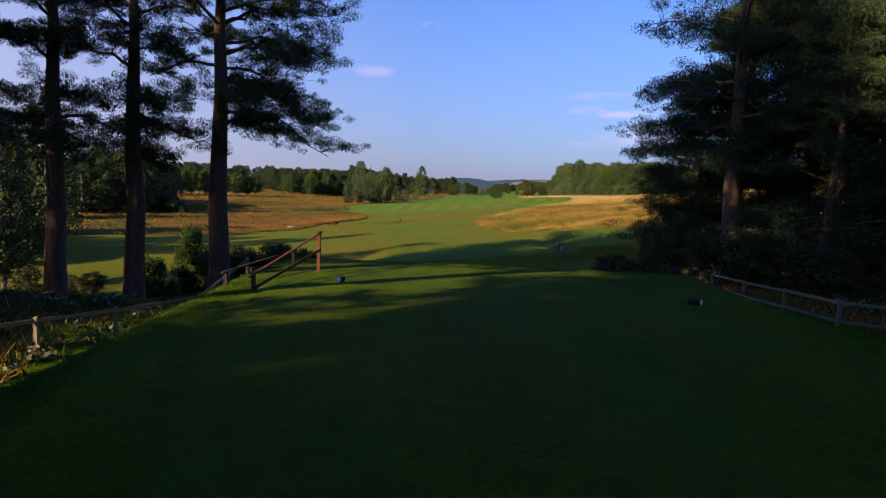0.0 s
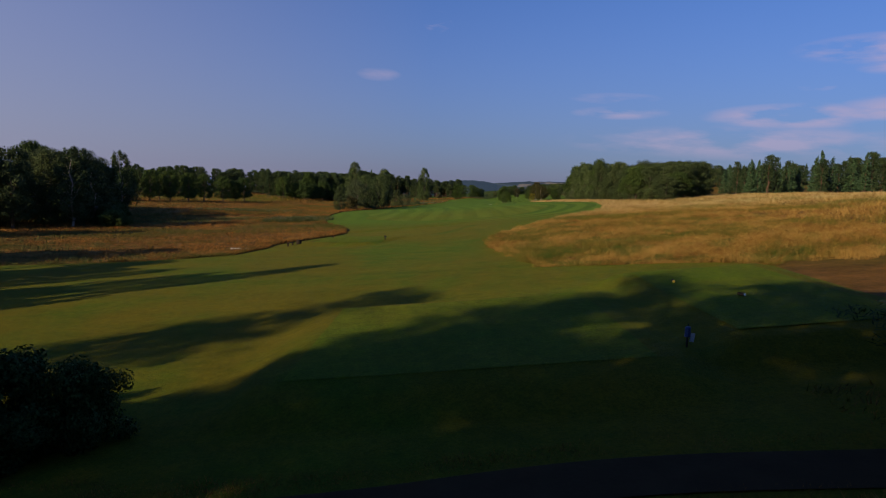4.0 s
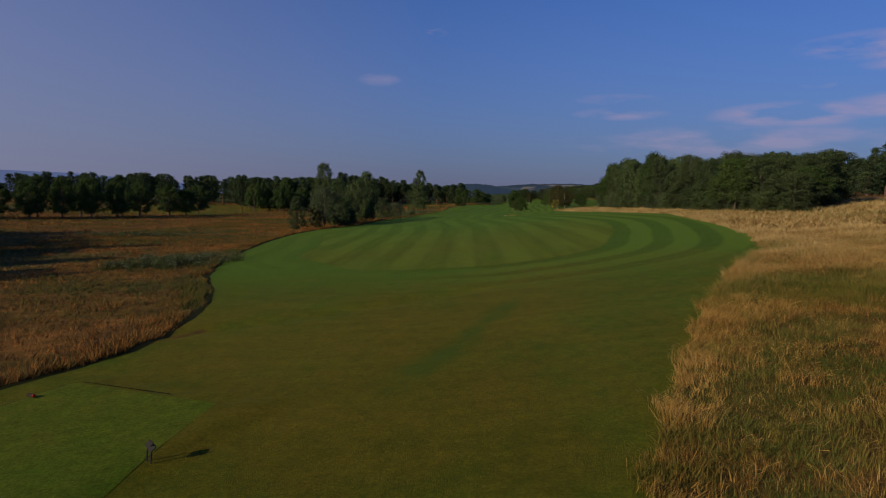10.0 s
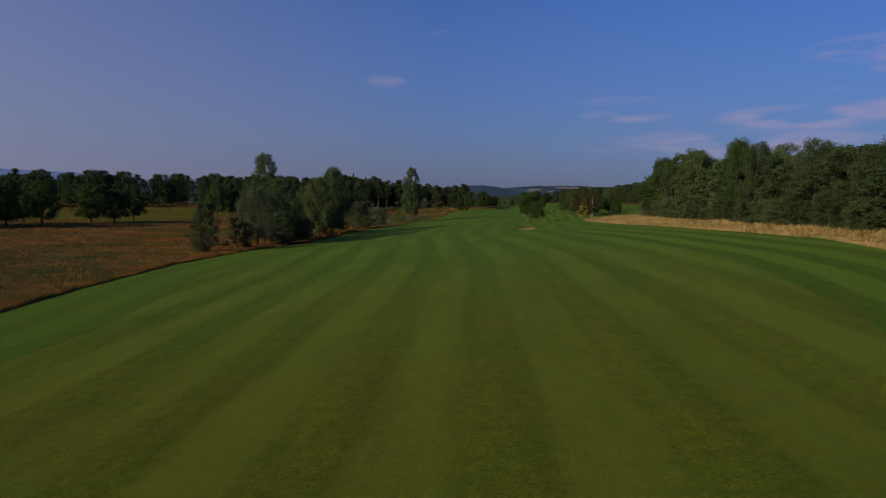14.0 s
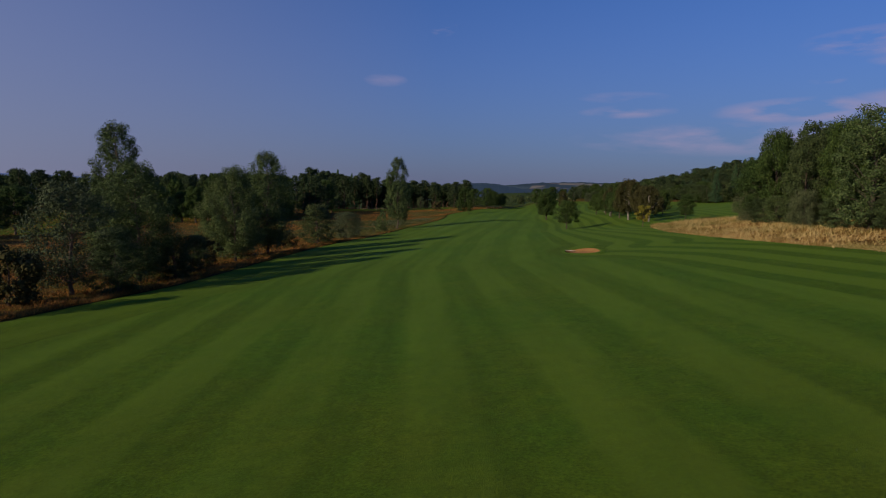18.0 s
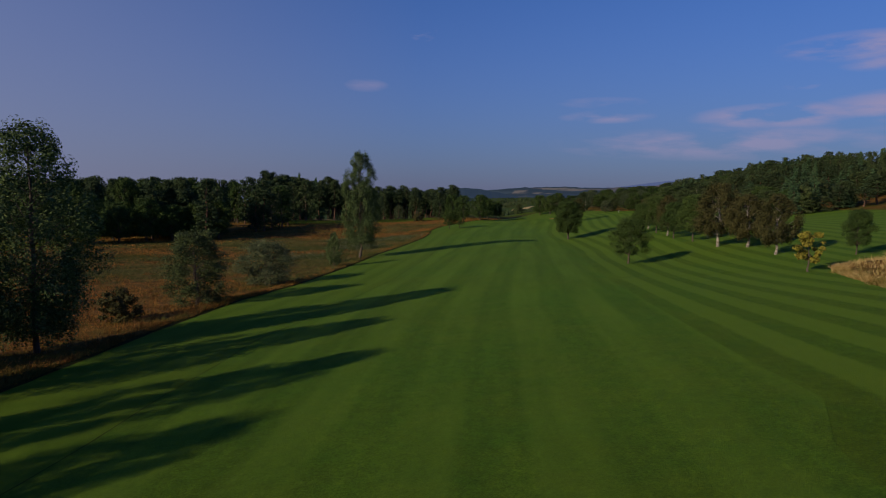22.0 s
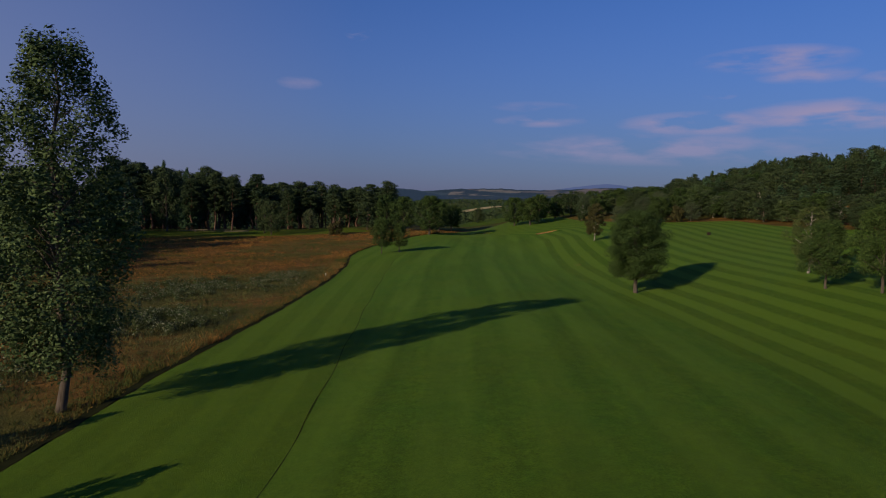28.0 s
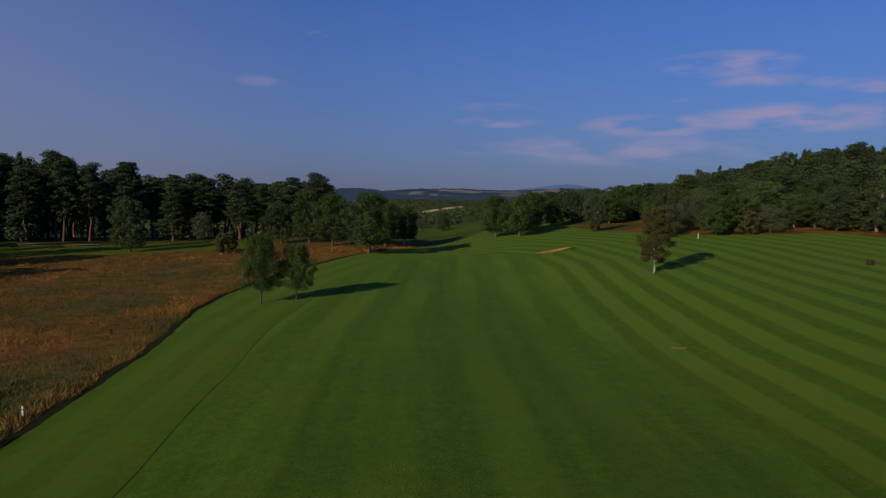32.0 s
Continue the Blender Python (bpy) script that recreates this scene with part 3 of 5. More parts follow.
def sheet_mesh(name, xs, ys, height):
    rows, cols = xs.shape
    idx = np.arange(rows * cols).reshape(rows, cols)
    quads = np.stack([idx[:-1, :-1], idx[:-1, 1:], idx[1:, 1:], idx[1:, :-1]], -1).reshape(-1, 4)
    return mesh_from(name, np.stack([xs, ys, ground(xs, ys) + height], -1).reshape(-1, 3), quads)


fu, fv = np.meshgrid(np.linspace(0, 1, 24), np.linspace(0, 1, 24))
ft_x = (-17.4 + 9.6 * fu) * (1 - fv) + (-15.5 + 8.4 * fu) * fv
ft_y = (123.1 - 4.4 * fu) * (1 - fv) + (131.6 - 4.4 * fu) * fv
setting("forward_tee", sheet_mesh("forward_tee", ft_x, ft_y, 0.06), "lower_tee", "closely mown turf of the forward tee", "grass")
setting("dirt_track", sheet_mesh("dirt_track", track_xs, track_ys, 0.09), "track", "dark bare dirt track below the back tee", "track")
# greens of the neighbouring holes, beyond the rough
nxs = np.repeat(np.linspace(0, 1, 40)[None], 30, 0)
nv = np.repeat(np.linspace(0, 1, 30)[:, None], 40, 1)
setting("neighbour_fairway", sheet_mesh("neighbour_fairway", -72 + nxs * 75 + nv * -8, 573 - nxs * -10 + nv * 22, 0.07), "lower_tee", "mown strip of the neighbouring hole", "grass")
setting("neighbour_green", sheet_mesh("neighbour_green", -190 + nxs * 85, 390 + nv * 150, 0.07), "lower_tee", "mown grass of a distant hole between trees", "grass")
setting("far_meadow", sheet_mesh("far_meadow", 20 + nxs * 70 + nv * 40, 600 + nv * 260, 0.07), "bank", "mown grass sloping away beyond the fairway", "grass")


def bunker(bx, by, rx, ry, turn):
    c, s = math.cos(turn), math.sin(turn)
    r, a = np.meshgrid(np.linspace(0.02, 1, 9), np.linspace(0, 2 * math.pi, 41), indexing="ij")
    rr = r * (1 + 0.03 * np.sin(2 * a + 1) + 0.03 * np.sin(3 * a) + 0.012 * np.sin(11 * a))
    u, v = rr * rx * np.cos(a), rr * ry * np.sin(a)
    xs, ys = bx + u * c - v * s, by + u * s + v * c
    setting("bunker", sheet_mesh("bunker", xs, ys, 0.21 if ry > 3 else 0.16), "sand", "sand bunker cut into the mown grass, reddish sand", "bunker")
    # turf lip round the sand
    a1 = np.linspace(0, 2 * math.pi, 61)
    shape = 1 + 0.03 * np.sin(2 * a1 + 1) + 0.03 * np.sin(3 * a1) + 0.012 * np.sin(11 * a1)
    prof = np.array([(1.30, 0.03), (1.16, 0.12), (1.06, 0.17), (1.0, 0.15), (0.975, 0.05), (0.965, -0.25)])
    rr = prof[:, :1] * shape[None]
    lx, ly = bx + rr * rx * np.cos(a1) * c - rr * ry * np.sin(a1) * s, by + rr * rx * np.cos(a1) * s + rr * ry * np.sin(a1) * c
    ox, oy = bx + 1.35 * rx * np.cos(a1) * c - 1.35 * ry * np.sin(a1) * s, by + 1.35 * rx * np.cos(a1) * s + 1.35 * ry * np.sin(a1) * c
    lz = ground(ox, oy)[None] + prof[:, 1:]
    n = len(a1)
    idx = np.arange(6 * n).reshape(6, n)
    q = np.stack([idx[:-1, :-1], idx[1:, :-1], idx[1:, 1:], idx[:-1, 1:]], -1).reshape(-1, 4)
    setting("bunker_lip", mesh_from("bunker_lip", np.stack([lx, ly, lz], -1).reshape(-1, 3), q), "fairway", "raised turf lip round the sand bunker", "bunker")


for bk in BUNKERS:
    bunker(*bk)


# ---------------------------------------------------------------- trees
def tube(path, radii, sides=7):
    """Arrays of a tapered limb along a path."""
    path, radii = np.asarray(path, float), np.asarray(radii, float)
    d = np.gradient(path, axis=0)
    d /= np.linalg.norm(d, axis=1)[:, None] + 1e-9
    ref = np.where(np.abs(d[:, 2:3]) > 0.9, np.array([[1.0, 0, 0]]), np.array([[0, 0, 1.0]]))
    a = np.cross(d, ref)
    a /= np.linalg.norm(a, axis=1)[:, None]
    b = np.cross(d, a)
    t = np.linspace(0, 2 * np.pi, sides, endpoint=False)
    co = path[:, None] + radii[:, None, None] * (np.cos(t)[None, :, None] * a[:, None] + np.sin(t)[None, :, None] * b[:, None])
    n = len(path)
    i = np.arange(n * sides).reshape(n, sides)
    q = np.stack([i[:-1], np.roll(i[:-1], -1, 1), np.roll(i[1:], -1, 1), i[1:]], -1).reshape(-1, 4)
    return co.reshape(-1, 3), q


def joined(pieces):
    cos, fs, k = [], [], 0
    for co, f in pieces:
        cos.append(co)
        fs.append(f + k)
        k += len(co)
    return np.concatenate(cos), np.concatenate(fs)


def leaves(rng, centres, radii, count, size, flat=1.0, droop=0.0, slim=0.55, face=0.9):
    """Small leaf faces scattered through clumps: centres (n, 3), radii (n, 3). face: how much they turn outwards."""
    which = rng.choice(len(centres), count, p=(radii.prod(1)**0.6) / (radii.prod(1)**0.6).sum())
    v = rng.normal(size=(count, 3))
    v /= np.linalg.norm(v, axis=1)[:, None]
    p = centres[which] + v * radii[which] * (rng.random((count, 1))**0.40)
    nrm = v * face + np.array([0, 0, 0.35 * face]) + rng.normal(size=(count, 3)) * 0.45
    a = np.cross(nrm, rng.normal(size=(count, 3)) * np.array([1, 1, flat]))
    a[:, 2] -= droop * np.linalg.norm(a, axis=1)
    a /= np.linalg.norm(a, axis=1)[:, None]
    b = np.cross(nrm, a)
    b /= np.linalg.norm(b, axis=1)[:, None]
    s = size * (0.6 + 0.8 * rng.random((count, 1)))
    co = np.stack([p - a * s, p - b * s * slim, p + a * s, p + b * s * slim], 1).reshape(-1, 3)
    return co, np.arange(count * 4).reshape(-1, 4)


def bend(rng, start, end, n=5, sag=0.0, wander=0.05):
    t = np.linspace(0, 1, n)[:, None]
    p = np.array(start) * (1 - t) + np.array(end) * t
    length = np.linalg.norm(np.array(end) - np.array(start))
    p[1:-1] += rng.normal(size=(n - 2, 3)) * wander * length
    p[:, 2] += sag * length * np.sin(t[:, 0] * math.pi)
    return p


def make_tree(name, seed, h, crown, bark, leaf, trunk_r, clumps, count, size, label, base=0.25, shape="round", lean=0.0, limbs=True, flat=1.0, droop=0.0, tall=False):
    """One tree at the origin: a tapered trunk with limbs, and a crown of small leaves in uneven clumps."""
    rng = np.random.default_rng(seed)
    top = np.array([lean * h, 0, h * (0.97 if shape != "round" else 0.85)])
    spine = bend(rng, (0, 0, -0.3), top, 8, 0, 0.012)
    pieces = [tube(spine, trunk_r * np.linspace(1.15, 0.12, 8)**(0.8), 9)]
    flare = tube([(0, 0, -0.35), (0, 0, 0.02 * h), tuple(spine[1])], [trunk_r * 1.5, trunk_r * 1.12, trunk_r * 0.9], 9)
    pieces.append(flare)
    cs, rs = [], []
    p1, p2 = rng.random(2) * 6.28
    for i in range(clumps):
        f = (i + rng.random()) / clumps
        a = i * 2.4 + rng.random() * 0.9
        z = h * (base + (0.97 - base) * f)
        if shape == "round":
            reach = math.sqrt(max(0.02, 1 - ((f - 0.42) / 0.62)**2))
        elif shape == "tall":
            reach = 0.22 + 0.86 * math.sin(math.pi * (0.16 + 0.80 * f))
        elif shape == "cone":
            reach = (1.02 - f * 0.97) * (0.78 + 0.4 * rng.random())
        elif shape == "scots":
            reach = (0.50 + 0.55 * rng.random()) * (1.0 - 0.72 * f**2.4) * (0.7 + 0.3 * min(1, f * 4))
        else:
            reach = 0.9
        if shape == "round":
            reach *= 1 + 0.20 * math.sin(2 * a + p1 + 4 * f) + 0.16 * math.sin(3 * a + p2 - 6 * f)
        r = crown * reach * (0.45 + 0.60 * rng.random() if shape not in ("cone",) else 0.55 + 0.2 * rng.random())
        at = np.array([np.interp(z, spine[:, 2], spine[:, 0]) + r * math.cos(a) * 0.8, np.interp(z, spine[:, 2], spine[:, 1]) + r * math.sin(a) * 0.8, z])
        if shape == "cone":
            at[2] -= 0.12 * r
            rad = np.array([r * 0.5 + 0.25, r * 0.5 + 0.25, h * 0.035])
        elif shape == "scots":
            k = crown * (0.15 + 0.15 * rng.random())
            rad = np.array([k * 1.35, k * 1.35, k * 0.62])
        elif shape == "tall":
            k = crown * (0.13 + 0.16 * rng.random()) * (1.0 - 0.35 * f)
            rad = np.array([k, k, k * (1.2 + 0.8 * rng.random())])
        else:
            k = crown * (0.11 + 0.17 * rng.random()) * (1.25 if clumps < 60 else 1.0)
            rad = np.array([k * 1.15, k * 1.15, k * 0.75])
        cs.append(at)
        rs.append(rad)
        if limbs and (shape != "cone") and i % 2 == 0:
            zs = max(z - r * (0.55 if shape != "scots" else 0.15) - 0.03 * h, h * base * 0.75)
            st = (np.interp(zs, spine[:, 2], spine[:, 0]), np.interp(zs, spine[:, 2], spine[:, 1]), zs)
            lr = trunk_r * (0.16 + 0.14 * (1 - f))
            pieces.append(tube(bend(rng, st, at, 5, 0.06, 0.05), lr * np.linspace(1, 0.25, 5), 5))
    if shape == "cone" or shape == "tall":
        cs.append(np.array([top[0], top[1], h * 0.97]))
        rs.append(np.array([crown * 0.10, crown * 0.10, h * 0.05]))
    co, f = joined(pieces)
    tm = mesh_from("trunk", co, f)
    tm.polygons.foreach_set("use_smooth", np.ones(len(f), bool))
    tm.materials.append(MAT[bark])
    lco, lf = leaves(rng, np.array(cs), np.array(rs), count, size, flat, droop)
    cm = mesh_from("crown", lco, lf)
    cm.materials.append(MAT[leaf])
    root = new(name)
    tagged(root, label, "shrub" if "shrub" in name or "bush" in name else "tree")
    for part_name, me in (("trunk", tm), ("crown", cm)):
        ob = new(part_name, me)
        ob.parent = root
    root.empty_display_size = 0.5
    return root, h, crown


def make_pine(name, seed, h, crown, bark, leaf, trunk_r, limbs, count, size, label, base=0.4, low=1.0, sprays=5, fat=1.0, reach=(), tufts=1, tuft=0.36):
    """A Scots pine: bare trunk, crooked limbs, and flat sprays of needles at the ends of the branches with sky between them."""
    rng = np.random.default_rng(seed)
    spine = bend(rng, (0, 0, -0.3), (rng.normal() * 0.02 * h, 0, h * 0.97), 9, 0, 0.003)
    pieces = [tube(spine, trunk_r * np.linspace(1.1, 0.16, 9), 11), tube([(0, 0, -0.35), (0, 0, 0.3), tuple(spine[1])], [trunk_r * 1.45, trunk_r * 1.15, trunk_r * 0.95], 11)]
    cs, rs = [], []
    for i in range(limbs + len(reach)):
        f = (i + rng.random()) / limbs
        z = h * (base + (0.95 - base) * f)
        a = i * 2.4 + rng.normal() * 0.5
        if i >= limbs:
            f, z, a = 0.4, reach[i - limbs][0], reach[i - limbs][1]
        length = crown * (low * (0.6 + 0.5 * rng.random()) if f < 0.55 else (1.0 - 1.25 * (f - 0.55)) * (0.6 + 0.4 * rng.random()))
        st = np.array([np.interp(z, spine[:, 2], spine[:, 0]), np.interp(z, spine[:, 2], spine[:, 1]), z])
        en = st + np.array([math.cos(a) * length, math.sin(a) * length, length * (0.05 + 0.35 * f - 0.28 * (f < 0.3))])
        if i >= limbs:
            length = reach[i - limbs][2]
            en = st + np.array([math.cos(a) * length, math.sin(a) * length, reach[i - limbs][3]])
        limb = bend(rng, st, en, 7, 0.10, 0.028)
        lr = trunk_r * (0.22 - 0.10 * f)
        pieces.append(tube(limb, lr * np.linspace(1, 0.22, 7), 6))
        for j in range(sprays):
            q = 0.40 + 0.60 * (j + rng.random()) / sprays
            p = np.array([np.interp(q, np.linspace(0, 1, 7), limb[:, c]) for c in range(3)])
            side = np.array([-math.sin(a), math.cos(a), 0]) * rng.normal() * length * 0.26 + np.array([0, 0, (rng.random() - 0.25) * length * 0.16])
            c = p + side
            pieces.append(tube(bend(rng, p, c, 4, 0.1, 0.08), lr * np.array([0.35, 0.28, 0.2, 0.1]), 4))
            k = crown * (0.11 + 0.11 * rng.random()) * fat
            for m in range(tufts):
                away = rng.normal(size=3) * k * np.array([0.85, 0.85, 0.32])
                kk = tuft * (0.65 + 0.7 * rng.random())
                cs.append(c + away)
                rs.append(np.array([kk * 1.3, kk * 1.3, kk * 0.7]))
                if m % 2 == 0:
                    pieces.append(tube(bend(rng, p, c + away, 3, 0.08, 0.06), lr * np.array([0.22, 0.16, 0.07]), 3))
    for j in range(5):
        cs.append(np.array([spine[-1, 0] + rng.normal() * crown * 0.15, spine[-1, 1] + rng.normal() * crown * 0.15, h * (0.93 + 0.05 * rng.random())]))
        rs.append(np.array([crown * 0.12, crown * 0.12, crown * 0.08]))
    # dead stubs on the bare trunk
    for j in range(7):
        z = h * base * (0.35 + 0.6 * rng.random())
        a = rng.random() * 6.28
        st = np.array([np.interp(z, spine[:, 2], spine[:, 0]), np.interp(z, spine[:, 2], spine[:, 1]), z])
        pieces.append(tube(bend(rng, st, st + np.array([math.cos(a), math.sin(a), -0.1]) * (0.5 + 1.4 * rng.random()), 4, 0.02, 0.05), 0.05 * np.array([1, 0.8, 0.5, 0.2]), 4))
    co, f = joined(pieces)
    tm = mesh_from("trunk", co, f)
    tm.polygons.foreach_set("use_smooth", np.ones(len(f), bool))
    tm.materials.append(MAT[bark])
    lco, lf = leaves(rng, np.array(cs), np.array(rs), count, size, 0.6, -0.25, 0.17, 0.35)
    cm = mesh_from("crown", lco, lf)
    cm.materials.append(MAT[leaf])
    root = tagged(new(name), label, "tree")
    for part_name, me in (("trunk", tm), ("crown", cm)):
        new(part_name, me).parent = root
    return root, h, crown


PROTOS = {}
KINDS = {
    # kind: name, height, crown radius, bark, leaf, trunk radius, clumps, leaf faces, leaf size, label, options
    "pine_near": ("pine_tree", 21, 5.6, "pine_bark", "pine", 0.50, 21, 100000, 0.078, "tall dark Scots pine with a bare trunk and ragged crown", dict(base=0.33, low=0.72, sprays=6, fat=0.9, tufts=5, tuft=0.33)),
    "pine_reach": ("pine_tree", 22, 5.6, "pine_bark", "pine", 0.52, 20, 230000, 0.075, "tall dark Scots pine with a heavy limb reaching low", dict(base=0.40, low=0.75, sprays=7, fat=0.9, tufts=7, tuft=0.33, reach=((10.2, 0.70, 6.0, -2.4), (11.0, 0.95, 6.2, -1.6), (10.6, 0.45, 5.4, -1.6), (12.8, 0.75, 6.2, 0.0), (13.6, 0.30, 5.2, 1.0), (11.6, 1.20, 6.2, -0.8), (14.2, 0.65, 5.8, 1.2), (12.4, 1.0, 5.0, 0.3)))),
    "pine_near_b": ("pine_tree", 21, 5.4, "pine_bark", "pine", 0.52, 28, 190000, 0.08, "tall dark Scots pine with crooked dark limbs", dict(base=0.30, low=1.0, sprays=7, fat=1.0, tufts=6, tuft=0.40)),
    "pine_wall": ("pine_tree", 20, 5.0, "pine_bark", "pine", 0.32, 30, 66000, 0.12, "dark bushy pine of the shady wood", dict(base=0.14, low=0.95, sprays=6, fat=1.2, tufts=4, tuft=0.52)),
    "pine": ("pine_tree", 20, 4.2, "pine_bark", "pine", 0.24, 46, 9000, 0.17, "dark Scots pine in the wood's edge", dict(base=0.34, shape="scots")),
    "pine_b": ("pine_tree", 20, 3.8, "pine_bark", "pine", 0.24, 36, 8000, 0.17, "dark Scots pine with a flat uneven top", dict(base=0.52, shape="scots")),
    "pine_c": ("pine_tree", 19, 4.4, "pine_bark", "pine", 0.26, 60, 11000, 0.17, "dark bushy Scots pine reaching low", dict(base=0.10, shape="scots")),
    "spruce": ("spruce_tree", 19, 3.4, "pine_bark", "spruce", 0.22, 80, 8000, 0.19, "dark green pointed spruce", dict(base=0.06, shape="cone", flat=0.6)),
    "oak": ("broadleaf_tree", 10, 4.6, "bark", "oak", 0.26, 80, 15000, 0.135, "dark green round-headed broadleaf tree", dict(base=0.16)),
    "oak_b": ("broadleaf_tree", 10, 4.4, "bark", "oak", 0.25, 74, 15000, 0.135, "dark green broadleaf tree with an uneven crown", dict(base=0.2)),
    "oak_c": ("broadleaf_tree", 12, 4.6, "bark", "wood", 0.25, 80, 14000, 0.14, "green broadleaf tree of the wood's edge", dict(base=0.12)),
    "wood_a": ("broadleaf_tree", 13, 4.6, "bark", "wood", 0.2, 110, 24000, 0.105, "dense green broadleaf tree of the wood's edge", dict(base=0.06)),
    "wood_b": ("broadleaf_tree", 12, 4.4, "bark", "wood", 0.2, 110, 24000, 0.105, "bushy dark broadleaf tree of the wood's edge", dict(base=0.05)),
    "wood_c": ("broadleaf_tree", 13, 4.0, "bark", "aspen", 0.2, 110, 21000, 0.105, "loose grey-green tree of the wood's edge", dict(base=0.06)),
    "maple_near": ("broadleaf_tree", 10.3, 4.1, "bark", "oak", 0.24, 210, 90000, 0.07, "dense round broadleaf tree standing alone on the mown grass", dict(base=0.22)),
    "lawn": ("broadleaf_tree", 7.3, 3.5, "bark", "oak", 0.16, 90, 24000, 0.08, "small spreading broadleaf tree on the mown grass", dict(base=0.26)),
    "birch": ("birch_tree", 12, 3.6, "birch_bark", "birch", 0.18, 80, 18000, 0.09, "birch with a pale trunk and fine yellow-green leaves", dict(base=0.22, shape="tall", droop=0.5)),
    "birch_b": ("birch_tree", 14, 3.6, "birch_bark", "wood", 0.16, 70, 9000, 0.15, "loose-crowned birch at the wood's edge", dict(base=0.12, shape="tall", droop=0.5)),
    "birch_rust": ("birch_tree", 7.5, 2.4, "birch_bark", "rust", 0.12, 80, 22000, 0.075, "small birch with brownish turning leaves", dict(base=0.2, droop=0.4)),
    "birch_brown": ("birch_tree", 9, 3.0, "birch_bark", "rust", 0.16, 80, 20000, 0.09, "loose birch with dull brown-green leaves", dict(base=0.24, shape="tall", droop=0.4)),
    "aspen": ("aspen_tree", 18.5, 4.6, "bark", "aspen", 0.18, 180, 44000, 0.1, "tall loose aspen with shimmering grey-green leaves", dict(base=0.10, shape="tall")),
    "aspen_tall": ("aspen_tree", 22, 3.4, "bark", "aspen", 0.17, 210, 44000, 0.09, "tall slender aspen with an open crown and slim trunk", dict(base=0.16, shape="tall")),
    "willow": ("willow_tree", 11.5, 5.2, "bark", "willow", 0.2, 70, 22000, 0.1, "grey-green willow with a wide soft crown", dict(base=0.12)),
    "willow_bush": ("willow_bush", 6.2, 4.6, "bark", "willow", 0.12, 70, 20000, 0.085, "grey-green willow bush spreading to the ground", dict(base=0.08)),
    "sapling": ("sapling", 4.5, 1.1, "bark", "aspen", 0.05, 60, 5200, 0.075, "thin young tree in the rough grass", dict(base=0.15, shape="tall")),
    "yellow": ("small_tree", 4.6, 1.7, "bark", "yellow", 0.10, 18, 2600, 0.14, "small tree with yellowing leaves", dict(base=0.3)),
    "rust_bush": ("shrub", 5.2, 3.2, "bark", "rust", 0.10, 26, 4200, 0.18, "brownish shrub in the rough grass", dict(base=0.1)),
    "dark_shrub": ("shrub", 4.2, 3.4, "bark", "oak", 0.12, 46, 16000, 0.11, "dense dark evergreen shrub", dict(base=0.04)),
    "broom": ("shrub", 4.0, 2.0, "bark", "broom", 0.06, 44, 6500, 0.085, "loose tangled shrub beside the tee", dict(base=0.08, droop=-0.5)),
}


def plant(kind, x, y, h=None, r=None, turn=None, group="", sink=0.05, label=""):
    """A tree of that kind at (x, y), h high with a crown r wide to each side."""
    m_turn = (x * 12.9898 + y * 78.233) % 6.28318 if turn is None else turn
    if kind not in PROTOS:
        name, h0, r0, bark, leaf, tr, clumps, count, size, lab, opt = KINDS[kind]
        root, h0, r0 = (make_tree if "shape" in opt or not kind.startswith("pine") else make_pine)(name, len(PROTOS) + 11, h0, r0, bark, leaf, tr, clumps, count, size, lab, **opt)
        PROTOS[kind] = (root, h0, r0)
        fresh = True
    else:
        fresh = False
    root, h0, r0 = PROTOS[kind]
    h, r = h or h0, r or r0
    s = Vector((r / r0, r / r0, h / h0))
    m = Matrix.Translation((x, y, gz(x, y) - sink)) @ Matrix.Rotation(m_turn, 4, "Z")
    if fresh:
        root.matrix_basis = m @ Matrix.Diagonal((*s, 1))
        ob = root
    else:
        p = root.scale
        ob = copy_thing(root, m @ Matrix.Diagonal((s.x / p.x, s.y / p.y, s.z / p.z, 1)))
    return tagged(ob, label, group=group)


